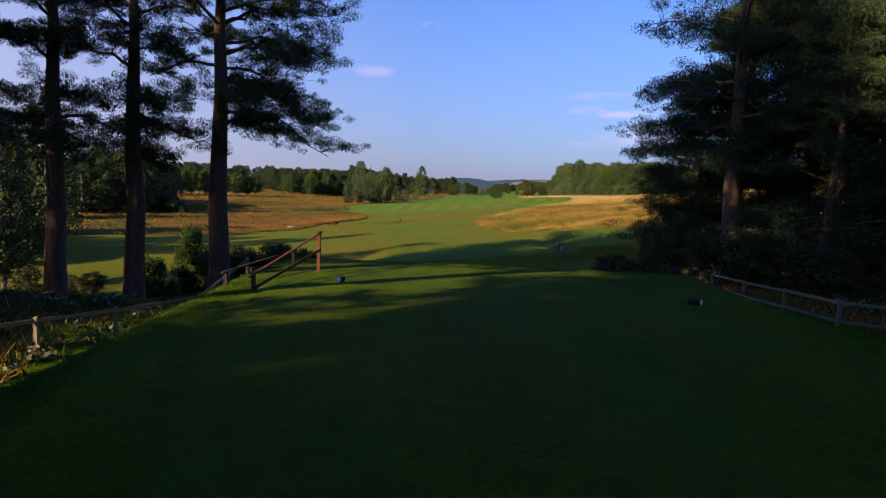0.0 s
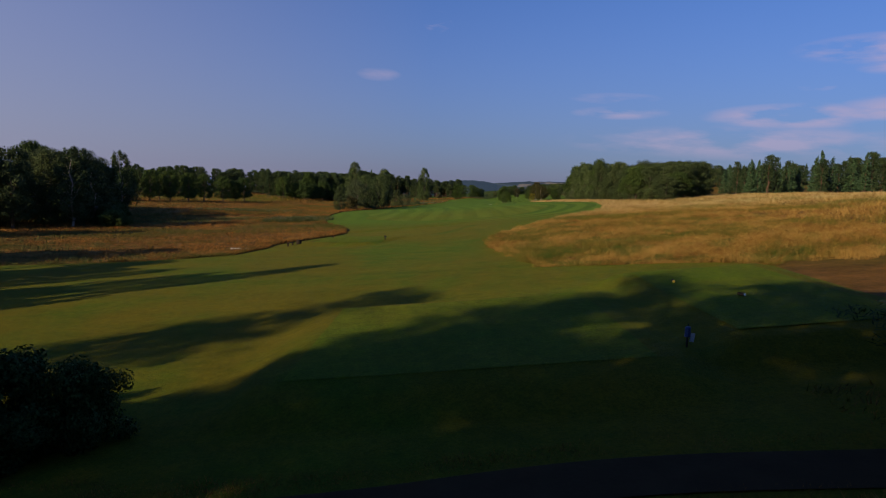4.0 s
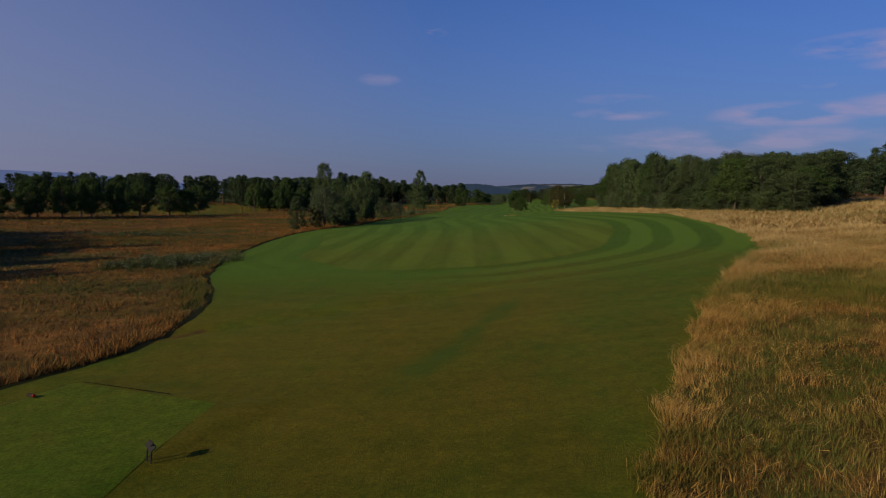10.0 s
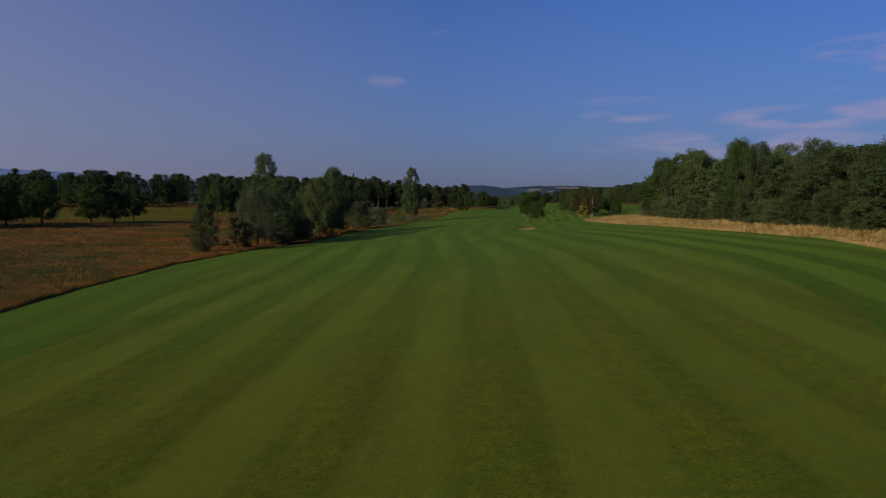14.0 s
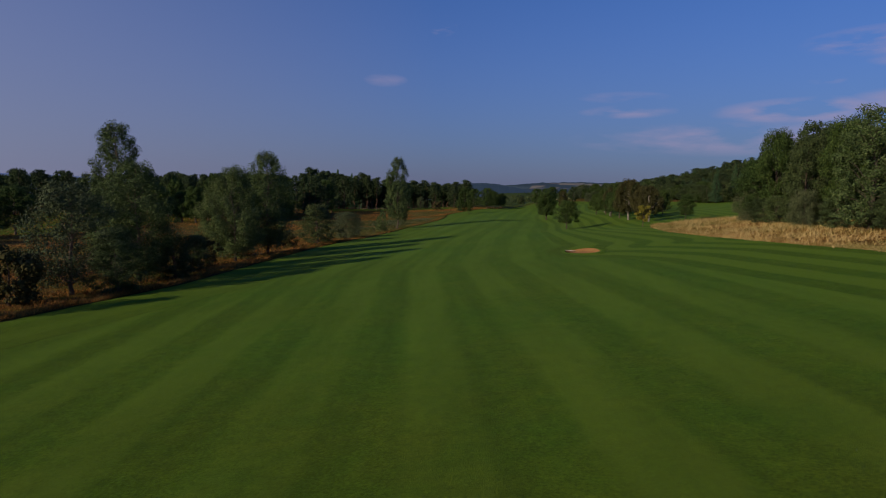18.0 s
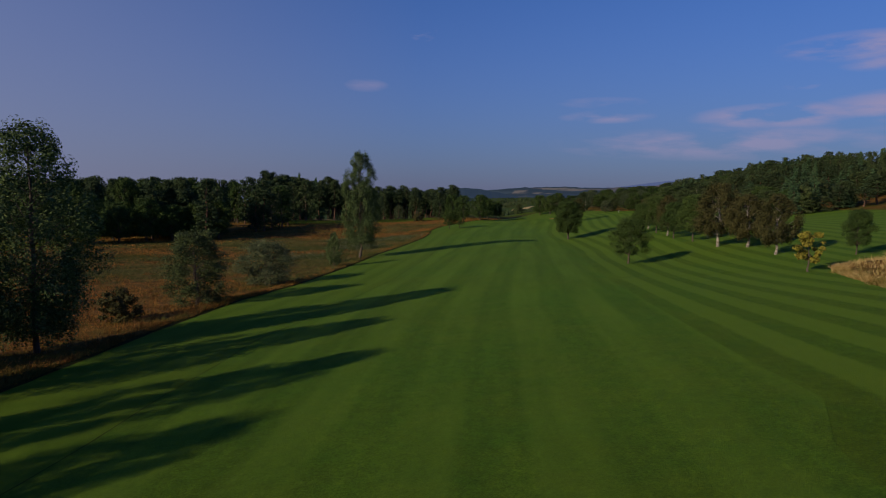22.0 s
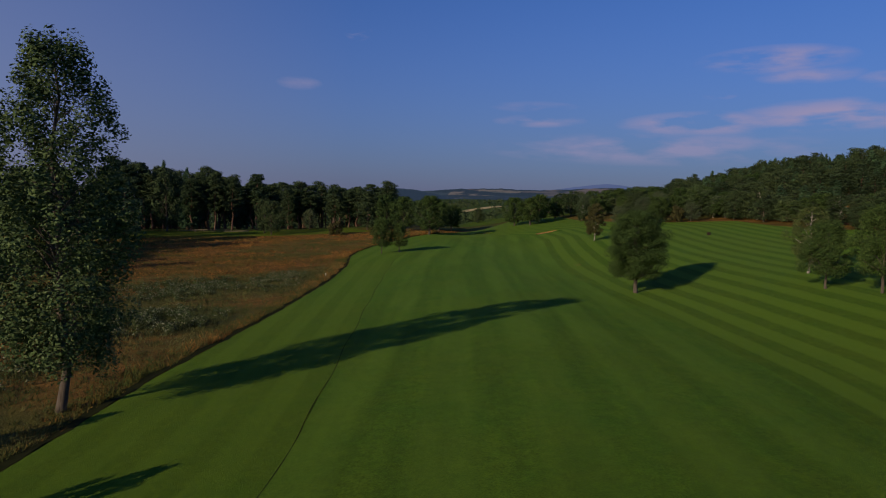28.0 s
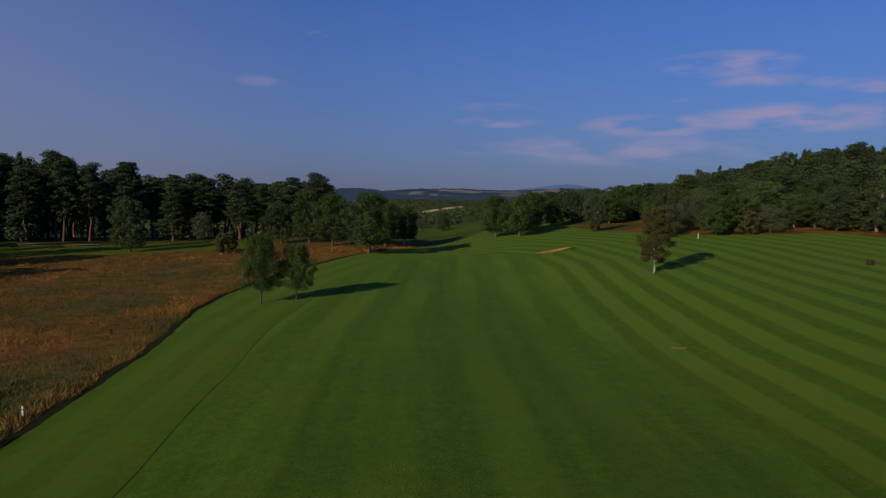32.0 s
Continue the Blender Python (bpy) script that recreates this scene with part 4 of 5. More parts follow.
def crowd(name, label, trees):
    """Trees too far off to be told apart, joined into one mesh."""
    cos, fs, mats, slots, k = [], [], [], [], 0
    for kind, x, y, h, r in trees:
        if kind not in PROTOS:
            plant(kind, -120 - len(PROTOS), 420 + len(PROTOS))
        root, h0, r0 = PROTOS[kind]
        turn = (x * 12.9898 + y * 78.233) % 6.28318
        c, s = math.cos(turn), math.sin(turn)
        for ob in root.children:
            me = ob.data
            co = np.empty(len(me.vertices) * 3, np.float32)
            me.vertices.foreach_get("co", co)
            f = np.empty(len(me.loops), np.int32)
            me.loops.foreach_get("vertex_index", f)
            co = co.reshape(-1, 3) * np.array([r / r0, r / r0, h / h0])
            co = np.stack([co[:, 0] * c - co[:, 1] * s + x, co[:, 0] * s + co[:, 1] * c + y, co[:, 2] + gz(x, y) - 0.05], -1)
            if ob.name.startswith("crown"):
                quad = co.reshape(-1, 4, 3)[::4]
                mid = quad.mean(1, keepdims=True)
                co = (mid + (quad - mid) * 1.7).reshape(-1, 3)
                f = np.arange(len(co), dtype=np.int32)
            m = me.materials[0]
            if m not in slots:
                slots.append(m)
            cos.append(co)
            fs.append(f.reshape(-1, 4) + k)
            mats.append(np.full(len(f) // 4, slots.index(m), np.int32))
            k += len(co)
    me = mesh_from(name, np.concatenate(cos), np.concatenate(fs))
    for m in slots:
        me.materials.append(m)
    me.polygons.foreach_set("material_index", np.concatenate(mats))
    tagged(new(name, me), label, "woodland", kind="stuff")


rnd = random.Random(5)

# pines beside the back tee
plant("pine_reach", -10.9, 37.5, 22.4, turn=0.0, group="pines beside the back tee")
for x, y, kind in ( (-15.2, 37.8, "pine_near"), (-18.8, 37.2, "pine_near"), (-21.6, 36.0, "pine_near")):
    plant(kind, x, y, 21 + rnd.random() * 2, group="pines beside the back tee")
for x, y, kind, h in ((16.6, 42.0, "pine_near_b", 23), (17.6, 49.5, "pine_wall", 13), (21.5, 40.5, "pine_near", 22), (26.5, 44, "pine_near_b", 22), (20.5, 50, "pine_wall", 19), (25, 53, "pine_wall", 20), (31, 47, "pine_wall", 19),
                      (18.5, 46, "pine_wall", 18), (23, 34, "pine_wall", 20), (29, 37, "pine_wall", 21), (35, 41, "pine_wall", 20), (28, 30, "pine_wall", 19), (36, 55, "pine_wall", 18)):
    plant(kind, x, y, h, 5.2 if x < 17 else None, group="pines of the dark wood by the tee")
for x, y, h in ((19, 37, 12), (24, 39, 13), (22, 45, 11), (28, 49, 12), (32, 33, 13), (18.5, 52, 9), (24, 58, 9), (34, 50, 12), (38, 46, 13), (30, 58, 10)):
    plant("pine_wall", x, y, h + 2, 3.8, group="pines of the dark wood by the tee")
# wood behind the back tee, out of view: trees placed to shade the tee
for x, y in ((-13, -6), (-20, -9), (-33, 13), (-18, -12), (-27, -14), (-40, 18), (-12, -14), (-8, -20), (-34, -16), (-22, -24), (-44, 8), (-31, 24), (-42, 28), (-50, 18)):
    plant("pine_wall" if rnd.random() < 0.75 else "oak_b", x, y, 21 + rnd.random() * 6, 5.4, group="wood behind the back tee")
# unseen tall pines, added to block the sun from the right-hand wood
for x, y in ((-13.5, 3), (-14.5, 14), (-20, 4), (-19, 15), (-25, 17), (-12.5, -2), (-22, 20)):
    plant("pine", x, y, (32.5 if y > 12 else 26) + rnd.random() * 2.5, 6.0, group="wood behind the back tee")
for x, y in ((-24, -9.7), (-23.5, -5.5), (-28.4, -5.6), (-37.7, -16.5), (-41.7, -14.6), (-32.4, -20), (-19.8, -15), (-16, -1)):
    plant("pine_wall", x, y, 24 + rnd.random() * 4, 5.4, group="wood behind the back tee")
for x, y in ((-31, 37.0), (-48, 42), (-38, 32)):
    plant("pine_wall", x, y, 25 + rnd.random() * 2, 5.0, group="wood behind the back tee")
for x, y in ((-47, 74), (-51, 79), (-56, 68)):
    plant("birch_b", x, y, 13 + rnd.random() * 3, 3.6, group="clump of trees beyond the rough")
for x, y in ((14, -8), (18, 2), (24, -4), (20, 12), (28, 10), (26, 20), (20, 24), (32, 0), (34, 18), (16, -18), (4, -24), (-2, -28)):
    plant("pine_wall" if rnd.random() < 0.6 else "oak_b", x, y, 16 + rnd.random() * 5, 4.8, group="wood behind the back tee")
# unseen pines, added to shade the fences and the ground below the bank
for x, y in ((-14.6, 8.4), (-36, 9), (-30, 20), (-26, 14.5), (-48, 4)):
    plant("pine_b" if x > -20 else "pine_wall", x, y, 22 + rnd.random() * 3, 4.6, group="wood behind the back tee")
for x, y, h in ((-41.5, 73.5, 18.0), (-33.4, 54.7, 13.5)):
    plant("birch_b", x, y, h, 3.4, group="clump of trees beyond the rough")
# clump across the rough from the tee
for i in range(34):
    y = 156 + 3.0 * i * 0.8
    deep = (i % 3) * 7.0 + rnd.random() * 5
    plant(("birch_b", "oak_c", "wood_b", "wood_a")[int(rnd.random() * 4)], -66 - (y - 158) * 0.5 - deep, y, 10.5 + rnd.random() * 4.5, 4.2 + rnd.random() * 1.4, group="clump of trees beyond the rough")
for i in range(12):
    y = 158 + 6.0 * i
    plant("dark_shrub", -64.5 - (y - 158) * 0.5 + rnd.random() * 2, y, 3.2 + rnd.random() * 1.6, 3.2, group="clump of trees beyond the rough")
for i in range(62):
    x, y = -54 - rnd.random() * 46, 56 + rnd.random() * 44
    if i > 20:
        x, y = -76 - rnd.random() * 52, 128 + rnd.random() * 74
    plant(rnd.choice(("birch_b", "oak_c", "oak_b", "birch_b", "pine_c", "oak")), x, y, 11 + rnd.random() * 6, 4.2 + rnd.random(), group="clump of trees beyond the rough")
# shrubs round the tees
for x, y, h, r in ((-12.4, 54.8, 3.1, 2.1), (-10.3, 55.4, 2.5, 1.6), (-14.9, 54.4, 3.0, 1.8), (-17.4, 53.5, 3.4, 2.2), (-18.6, 53.9, 4.6, 1.3), (-20.5, 51, 2.8, 1.9), (-16.2, 56, 2.4, 2.0), (-11.6, 53.4, 1.6, 1.5)):
    plant("dark_shrub", x, y, h, r, group="shrubs below the back tee")
for x, y, h, r in ((12.3, 42.2, 3.6, 1.0), (14.4, 40.2, 3.0, 1.2), (10.6, 43.4, 1.8, 1.5), (8.4, 44.0, 1.2, 1.3), (15.6, 37.6, 3.0, 2.0), (16.8, 47, 4.6, 2.4), (17.5, 35, 2.4, 2.0), (19, 56, 4.5, 2.4), (20, 31.5, 2.0, 1.8), (19, 27, 1.6, 1.6)):
    plant("broom", x, y, h, r, group="shrubs at the wood's edge")
for x, y, h in ((-28.5, 50, 2.6), (-26.2, 50.5, 1.9), (-23.5, 49, 2.2)):
    plant("broom", x, y, h, 1.2, group="shrubs below the back tee")

# line of trees between the fairway and the rough
for kind, x, y, h, r in (("wood_b", -39.0, 272.5, 8.8, 2.7), ("rust_bush", -36.6, 283, 5.4, 3.2), ("willow", -35.0, 290, 11.6, 5.2), ("aspen_tall", -38.6, 306, 19.6, 4.4), ("wood_b", -29.8, 289, 6.8, 3.0),
                         ("wood_b", -29.9, 302.5, 5.2, 2.6), ("aspen", -30.6, 326, 14.8, 4.9), ("aspen", -29.6, 340, 18.0, 5.4), ("aspen", -35.5, 333, 13.0, 4.6), ("aspen", -33.0, 300, 14.0, 5.0), ("rust_bush", -32.5, 318, 4.0, 2.6),
                         ("wood_b", -25.8, 363.5, 8.7, 4.3), ("willow_bush", -22.6, 381.5, 6.3, 4.6), ("sapling", -19.0, 416, 4.6, 1.2), ("aspen_tall", -14.3, 423.5, 22.2, 4.6), ("sapling", -16.6, 404.6, 6.4, 1.5),
                         ("wood_b", -31, 311, 5.0, 2.6), ("rust_bush", -30, 354, 3.2, 2.4)):
    plant(kind, x, y, h, r)
plant("lawn", 5.7, 516.8, 7.4, 2.2, label="slim tall tree of a pair at the fairway's edge")
plant("lawn", 9.3, 517.8, 6.1, 2.3, label="round dark tree of a pair at the fairway's edge")

# trees on the mown grass on the far side
plant("maple_near", 36.5, 460.6, 10.3, 4.1)
for kind, x, y, h, r in (("lawn", 32.2, 391, 7.3, 3.3), ("yellow", 42.7, 359.6, 4.6, 1.7), ("lawn", 55.2, 370.8, 5.8, 2.0), ("birch_brown", 52.2, 393.5, 8.6, 3.8), ("birch_brown", 50.2, 400, 11.0, 4.4), ("lawn", 51.2, 413.5, 9, 3.2),
                         ("birch_brown", 52.6, 431.5, 9.0, 2.9), ("birch_brown", 49.8, 380, 8.6, 3.3), ("lawn", 51.3, 424, 7.6, 3.2), ("lawn", 53.6, 441.7, 8.6, 3.0), ("lawn", 51.6, 447, 7.2, 2.8), ("birch", 56.4, 456.5, 8.2, 3.2),
                         ("birch_rust", 51.7, 519.8, 8.3, 2.3), ("lawn", 61.5, 407, 7, 2.8), ("wood_b", 66, 424, 8, 3.0), ("wood_c", 68, 438, 9, 2.8), ("wood_b", 70, 452, 8, 3.2)):
    plant(kind, x, y, h, r, group="trees on the mown grass")

# wood above the bank of rough
for i in range(31):
    y = 218 + i * 4.4
    h = 8.0 + 6.5 * min(1, i / 17) - (1.0 if i > 28 else 0) - 2.6 + rnd.random() * 4.5
    plant(rnd.choice(("wood_b", "wood_b", "wood_a", "wood_c", "oak_c", "lawn")), 61 + 4 * math.sin(i * 1.7) + 2 * rnd.random(), y, h, 3.8 + rnd.random() * 1.7, group="wood above the bank of rough")
for i in range(22):
    plant(rnd.choice(("wood_b", "wood_c", "willow_bush")), 56.5 + rnd.random() * 3.5, 220 + i * 6.0 + rnd.random() * 3, 3.6 + rnd.random() * 2.6, 2.4 + rnd.random() * 1.2, group="wood above the bank of rough")
for i in range(56):
    f = rnd.random()
    y = 224 + f * 130
    x = 68 + rnd.random() * (8 + (y - 224) * 0.28)
    kind = rnd.choice(("wood_a", "wood_b", "oak_c", "birch_b"))
    plant(kind, x, y, 9.0 + 6 * f + rnd.random() * 2, 4.4 + rnd.random() * 1.2, group="wood above the bank of rough")
for x, y, h in ((99.9, 468, 13.5), (109.2, 474.1, 14.5), (104, 480, 11)):
    plant("spruce", x, y, h, 3.0, group="conifers at the foot of the hillside")
far_rise, far_hill, far_belt, far_pines = [], [], [], []
for i in range(150):
    f = rnd.random()
    y = 270 + f * 330
    x = 118 + 0.28 * (y - 270) + rnd.random() * 90
    top = 15.5 + 0.055 * (x - 118) + 5 * rnd.random()
    far_rise.append((rnd.choice(("pine", "spruce", "spruce", "pine_c")), x, y, max(7.0, top - gz(x, y)), 3.6 + rnd.random()))
crowd("conifers_on_the_rise", "dark conifers on the rise behind the rough", far_rise)
# wooded hillside at the far end
for i in range(300):
    y = 470 + rnd.random() * 250
    x = max(98, 80 + (560 - y) * 0.12, 30 + 0.46 * (y - 432)) + (rnd.random()**1.2) * 110
    near = x < 114
    tree = (rnd.choice(("oak_c", "oak", "oak_b", "birch_b", "oak_c")) if near else rnd.choice(("pine", "spruce", "spruce", "spruce", "pine_c", "oak_c")), x, y, 3.6 + 3.8 * float(sm(115, 190, x)) + rnd.random() * (2.5 if near else 5.5), (3.0 if near else 3.6) + rnd.random() * 1.4)
    if x < 128:
        plant(*tree, group="trees of the wooded hillside")
    else:
        far_hill.append(tree)
for i in range(64):
    y = 468 + 236 * (i + rnd.random()) / 64
    x = max(97, 80 + (560 - y) * 0.12, 30 + 0.46 * (y - 432)) + 1 + rnd.random() * 9
    plant(rnd.choice(("oak_c", "oak", "oak_b", "wood_b", "wood_c", "birch_b")), x, y, 5.0 + rnd.random() * 4.0, 3.4 + rnd.random() * 1.4, group="trees of the wooded hillside")
for i in range(150):
    y = 470 + rnd.random() * 250
    x = max(108, 30 + 0.46 * (y - 432)) + 8 + rnd.random() * 60
    far_hill.append((rnd.choice(("pine", "spruce", "oak_c", "pine_c")), x, y, 5.0 + 3.4 * float(sm(115, 190, x)) + rnd.random() * 3, 4.2))
for i in range(34):
    y = 548 + rnd.random() * 58
    x = max(70, float(RIGHT(y)) + 5) + rnd.random() * 28
    plant(rnd.choice(("oak_c", "oak", "oak_b", "wood_b", "birch_b", "willow")), x, y, 5.0 + rnd.random() * 3.0, 3.0 + rnd.random() * 1.2, group="trees of the wooded hillside")
crowd("hillside_wood", "dense green wood climbing the hillside", far_hill)

# pine belt across the rough
for i in range(190):
    f = rnd.random()
    x = -300 + f * 240
    y = 470 + (1 - f) * 40 + rnd.random() * 150
    if -195 < x < -100 and y < 545:
        y += 90
    far_belt.append((rnd.choice(("pine", "pine_c", "pine_c", "pine_c", "oak_c", "oak")), x, y, 15 + rnd.random() * 6, 4.6 + rnd.random() * 1.2))
for i in range(70):
    x, y = 82 + rnd.random() * 80, 616 + rnd.random() * 110
    far_belt.append((rnd.choice(("oak_c", "oak", "pine", "oak_c", "pine_c")), x, y, 6 + rnd.random() * 3, 4.4 + rnd.random()))
crowd("pine_belt", "dark pine belt on the far side of the rough", far_belt)
for i in range(150):
    f = rnd.random()
    x = -90 + f * 102
    y = 604 + 22 * math.sin(f * 2.2) - 18 * f + (rnd.random()**1.4) * 80
    tree = (rnd.choice(("pine", "pine_b", "pine_c", "spruce", "pine_b", "pine", "pine")), x, y, 20 + rnd.random() * 6.5 - 11 * f, 4.4 + rnd.random() * 1.2)
    if y < 626:
        plant(*tree, group="pine wood at the far end")
    else:
        far_pines.append(tree)
crowd("pine_wood", "dark pine wood behind the first rank of trees", far_pines)
for x, y in ((-134, 327), (-128, 334), (-122, 341), (-119, 352), (-114, 383), (-118, 376), (-140, 318), (-150, 305), (-112, 392), (-158, 300), (-108, 500), (-101, 508), (-96, 470), (-92, 479), (-86, 484), (-80, 488), (-74, 493), (-69, 497), (-103, 474), (-110, 468), (-98, 488), (-88, 496), (-78, 503),
             (-145, 330), (-138, 345), (-152, 320), (-130, 360), (-165, 310), (-172, 296), (-180, 310)):
    plant(rnd.choice(("oak", "oak_b", "oak")), x, y, 11 + rnd.random() * 4, 5.6, group="dark trees across the rough")
for i in range(44):
    plant(rnd.choice(("pine_c", "pine_c", "oak")), -76 - rnd.random() * 55, 496 + rnd.random() * 36, 16 + rnd.random() * 4, 5.0, group="dark trees across the rough")
for kind, x, y, h, r in (("oak_c", -27, 584, 10.5, 3.6), ("oak_c", -30, 590, 11, 3.0), ("willow", -18, 609, 7, 2.8), ("rust_bush", -7, 576, 4, 2.8), ("oak", 19.4, 563, 11, 4.8), ("oak", 13, 578, 10.5, 4.6), ("oak_b", 23.5, 578, 9, 4.4),
                         ("oak", 8, 588, 11, 4.5), ("oak_b", 28, 583, 8, 3.6), ("oak_c", 2, 590, 9, 4), ("oak", 47.6, 582, 9.0, 4.2), ("oak_b", 51.5, 577, 8.4, 3.8), ("oak", 56, 584, 8.8, 3.8), ("oak_c", 43, 625, 5.5, 3.0),
                         ("willow", 70, 553, 5, 2.8), ("oak_c", 74, 557, 5.4, 2.8), ("birch_b", 66, 572, 6.0, 2.2), ("oak", 79, 550, 5.2, 3.0), ("rust_bush", 84, 548, 4.2, 2.2), ("willow", 88, 548, 5, 2.8), ("oak", 63, 590, 6.8, 3.6), ("oak_c", 70, 596, 7.2, 3.6)):
    plant(kind, x, y, h, r, group="trees round the far end of the fairway")


# ---------------------------------------------------------------- distance
def far_woods():
    """Woods that fill the valley beyond the course, and the belts behind the pines."""
    rng = np.random.default_rng(3)
    cs, rs = [], []
    for i in range(2600):
        if i < 1500:
            az, d = radians(-12 + 38 * rng.random()), 690 + 1500 * rng.random()**1.3
        else:
            az, d = radians(-60 + 52 * rng.random()), 760 + 900 * rng.random()
        x, y = 5 + d * math.sin(az), d * math.cos(az)
        if math.sin(x * 0.011 + 1.3) + math.sin(y * 0.013 + x * 0.004) < -0.35:
            continue
        if y < 760 or (20 < x < 170 and y < 960) or (95 < x < 215 and 1180 < y < 1440):
            continue
        r = 3.6 + 3.0 * rng.random()
        cs.append((x, y, gz(x, y) + r * 0.9))
        rs.append((r, r, r * (0.9 + 0.5 * rng.random())))
    co, f = leaves(rng, np.array(cs), np.array(rs), 90000, 1.25)
    me = mesh_from("far_woods", co, f)
    me.materials.append(MAT["far_wood"])
    tagged(new("far_woods", me), "dark woods filling the valley far beyond the course", "woodland", kind="stuff")


def ridge(name, label, d, az0, az1, peaks, mat, foot=-70):
    """A far hill: its outline from (azimuth, height) peaks, with a wooded, uneven edge and a sloping face towards the valley."""
    az = np.linspace(az0, az1, 260)
    hgt = np.interp(az, [p[0] for p in peaks], [p[1] for p in peaks])
    rng = np.random.default_rng(int(d))
    hgt = hgt + np.convolve(rng.normal(size=260), np.ones(5) / 5, "same") * 2.2 + np.convolve(rng.normal(size=260), np.ones(25) / 25, "same") * 7
    v = np.linspace(0, 1, 9)[:, None]
    dist = d + 700 * (v - 1)
    z = foot + (hgt[None] - foot) * v**1.4
    a = np.radians(az)[None]
    co = np.stack([dist * np.sin(a), dist * np.cos(a), z + 0 * a], -1).reshape(-1, 3)
    idx = np.arange(9 * 260).reshape(9, 260)
    q = np.stack([idx[:-1, :-1], idx[:-1, 1:], idx[1:, 1:], idx[1:, :-1]], -1).reshape(-1, 4)
    me = mesh_from(name, co, q)
    me.materials.append(mat)
    me.polygons.foreach_set("use_smooth", np.ones(len(q), bool))
    tagged(new(name, me), label, "hill", kind="structure")


far_woods()
setting("stubble_field", sheet_mesh("stubble_field", 118 + nxs * 76 + nv * 8, 1330 + nv * 70, 0.3), "stubble", "pale stubble field far down the valley", "field")
# the three far hills emit a haze-blue colour of their own
ridge("backdrop_mountains", "mountains on the horizon, pale blue haze painted into a glowing colour", 4700, -60, 75, ((-60, 30), (-42, 62), (-30, 42), (-24, 8), (-18, -40), (8, -40), (12, 22), (15.5, 62), (18.5, 96), (20, 88), (23, 40), (27, -20), (75, -40)),
      material("hazed_mountains", mat_haze_glow((0.092, 0.126, 0.258), (0.095, 0.129, 0.262), 1.0)))
ridge("backdrop_hill", "blue-green hill with pale fields far down the valley, haze painted into a glowing colour", 3900, 2, 30, ((2, -10), (4, 22), (7, 40), (13, 38), (16, 46), (18.5, 58), (20.5, 50), (23.5, 36), (26, 8), (30, -40)),
      material("hazed_hill_fields", mat_hazed_fields))
ridge("backdrop_wooded_hill", "dark wooded hill at the valley's mouth, blue haze painted into a glowing colour", 3300, -9, 7, ((-9, -30), (-4, 4), (-1, 8), (0.8, 22), (2.2, 24), (3.6, 17), (5, 2), (7, -25)),
      material("hazed_hill_woods", mat_haze_glow((0.020, 0.036, 0.060), (0.026, 0.044, 0.066), 1.0)))


# ---------------------------------------------------------------- grass of the rough
def tussock(x, y):
    """0 to 1: how lush the grass grows there."""
    v = np.sin(x * 0.9 + 1.7 * np.sin(y * 0.31)) + np.sin(y * 0.7 + 1.3 * np.sin(x * 0.43)) + np.sin(x * 0.23 - y * 0.19) + np.sin(x * 1.9 + y * 1.3)
    return np.clip(0.5 + v * 0.17, 0, 1)


def blades(rng, px, py, height, width, per, lean=0.75, spread_=0.14, bent=False):
    """Tufts of grass blades: three-cornered slips fanning out of each tuft, or four-cornered ones that arch over."""
    n = len(px)
    x = np.repeat(px, per) + rng.normal(size=n * per) * spread_
    y = np.repeat(py, per) + rng.normal(size=n * per) * spread_
    h = np.repeat(height * (0.45 + 0.9 * tussock(px, py)), per) * (0.45 + 0.7 * rng.random(n * per))
    a = rng.random(n * per) * 6.283
    z = ground(x, y)
    w = width * (0.5 + 0.8 * rng.random(n * per))
    dx, dy = np.cos(a), np.sin(a)
    wind = 0.25 * np.sin(px * 0.9 + py * 0.6), 0.25 * np.sin(px * 0.7 - py * 0.8 + 1)
    lx = (rng.normal(size=n * per) * lean + np.repeat(wind[0], per) + 0.1) * h
    ly = (rng.normal(size=n * per) * lean + np.repeat(wind[1], per) + 0.05) * h
    p0 = np.stack([x - dx * w, y - dy * w, z - 0.05], -1)
    p1 = np.stack([x + dx * w, y + dy * w, z - 0.05], -1)
    p2 = np.stack([x + lx, y + ly, z + h], -1)
    if bent:
        mx, my, mz = x + lx * 0.30, y + ly * 0.30, z + h * 0.68
        m0 = np.stack([mx - dx * w * 0.7, my - dy * w * 0.7, mz], -1)
        m1 = np.stack([mx + dx * w * 0.7, my + dy * w * 0.7, mz], -1)
        tip = np.stack([x + lx + dx * w * 0.15, y + ly + dy * w * 0.15, z + h * 0.97], -1)
        co = np.stack([p0, p1, m1, m0, tip, p2], 1).reshape(-1, 3)
        k = np.arange(n * per)[:, None] * 6
        return co, np.concatenate([k + np.array([0, 1, 2, 3]), k + np.array([3, 2, 4, 5])])
    co = np.stack([p0, p1, p2], 1).reshape(-1, 3)
    return co, np.arange(len(co)).reshape(-1, 3)


def scatter(rng, n, x0, x1, y0, y1, keep):
    x, y = x0 + (x1 - x0) * rng.random(n), y0 + (y1 - y0) * rng.random(n)
    k = keep(x, y)
    return x[k], y[k]


def grass(name, mat, label, parts):
    co, f = joined(parts)
    me = mesh_from(name, co, f)
    me.materials.append(MAT[mat])
    tagged(new(name, me), label, "grass", kind="stuff")


rng = np.random.default_rng(8)


def east(x, y):
    return (x > RIGHT(y) - 0.3 + 0.35 * np.sin(y * 1.3)) & (y > 79.6 + 0.6 * np.sin(x * 0.8) + 0.5 * np.sin(x * 2.1))


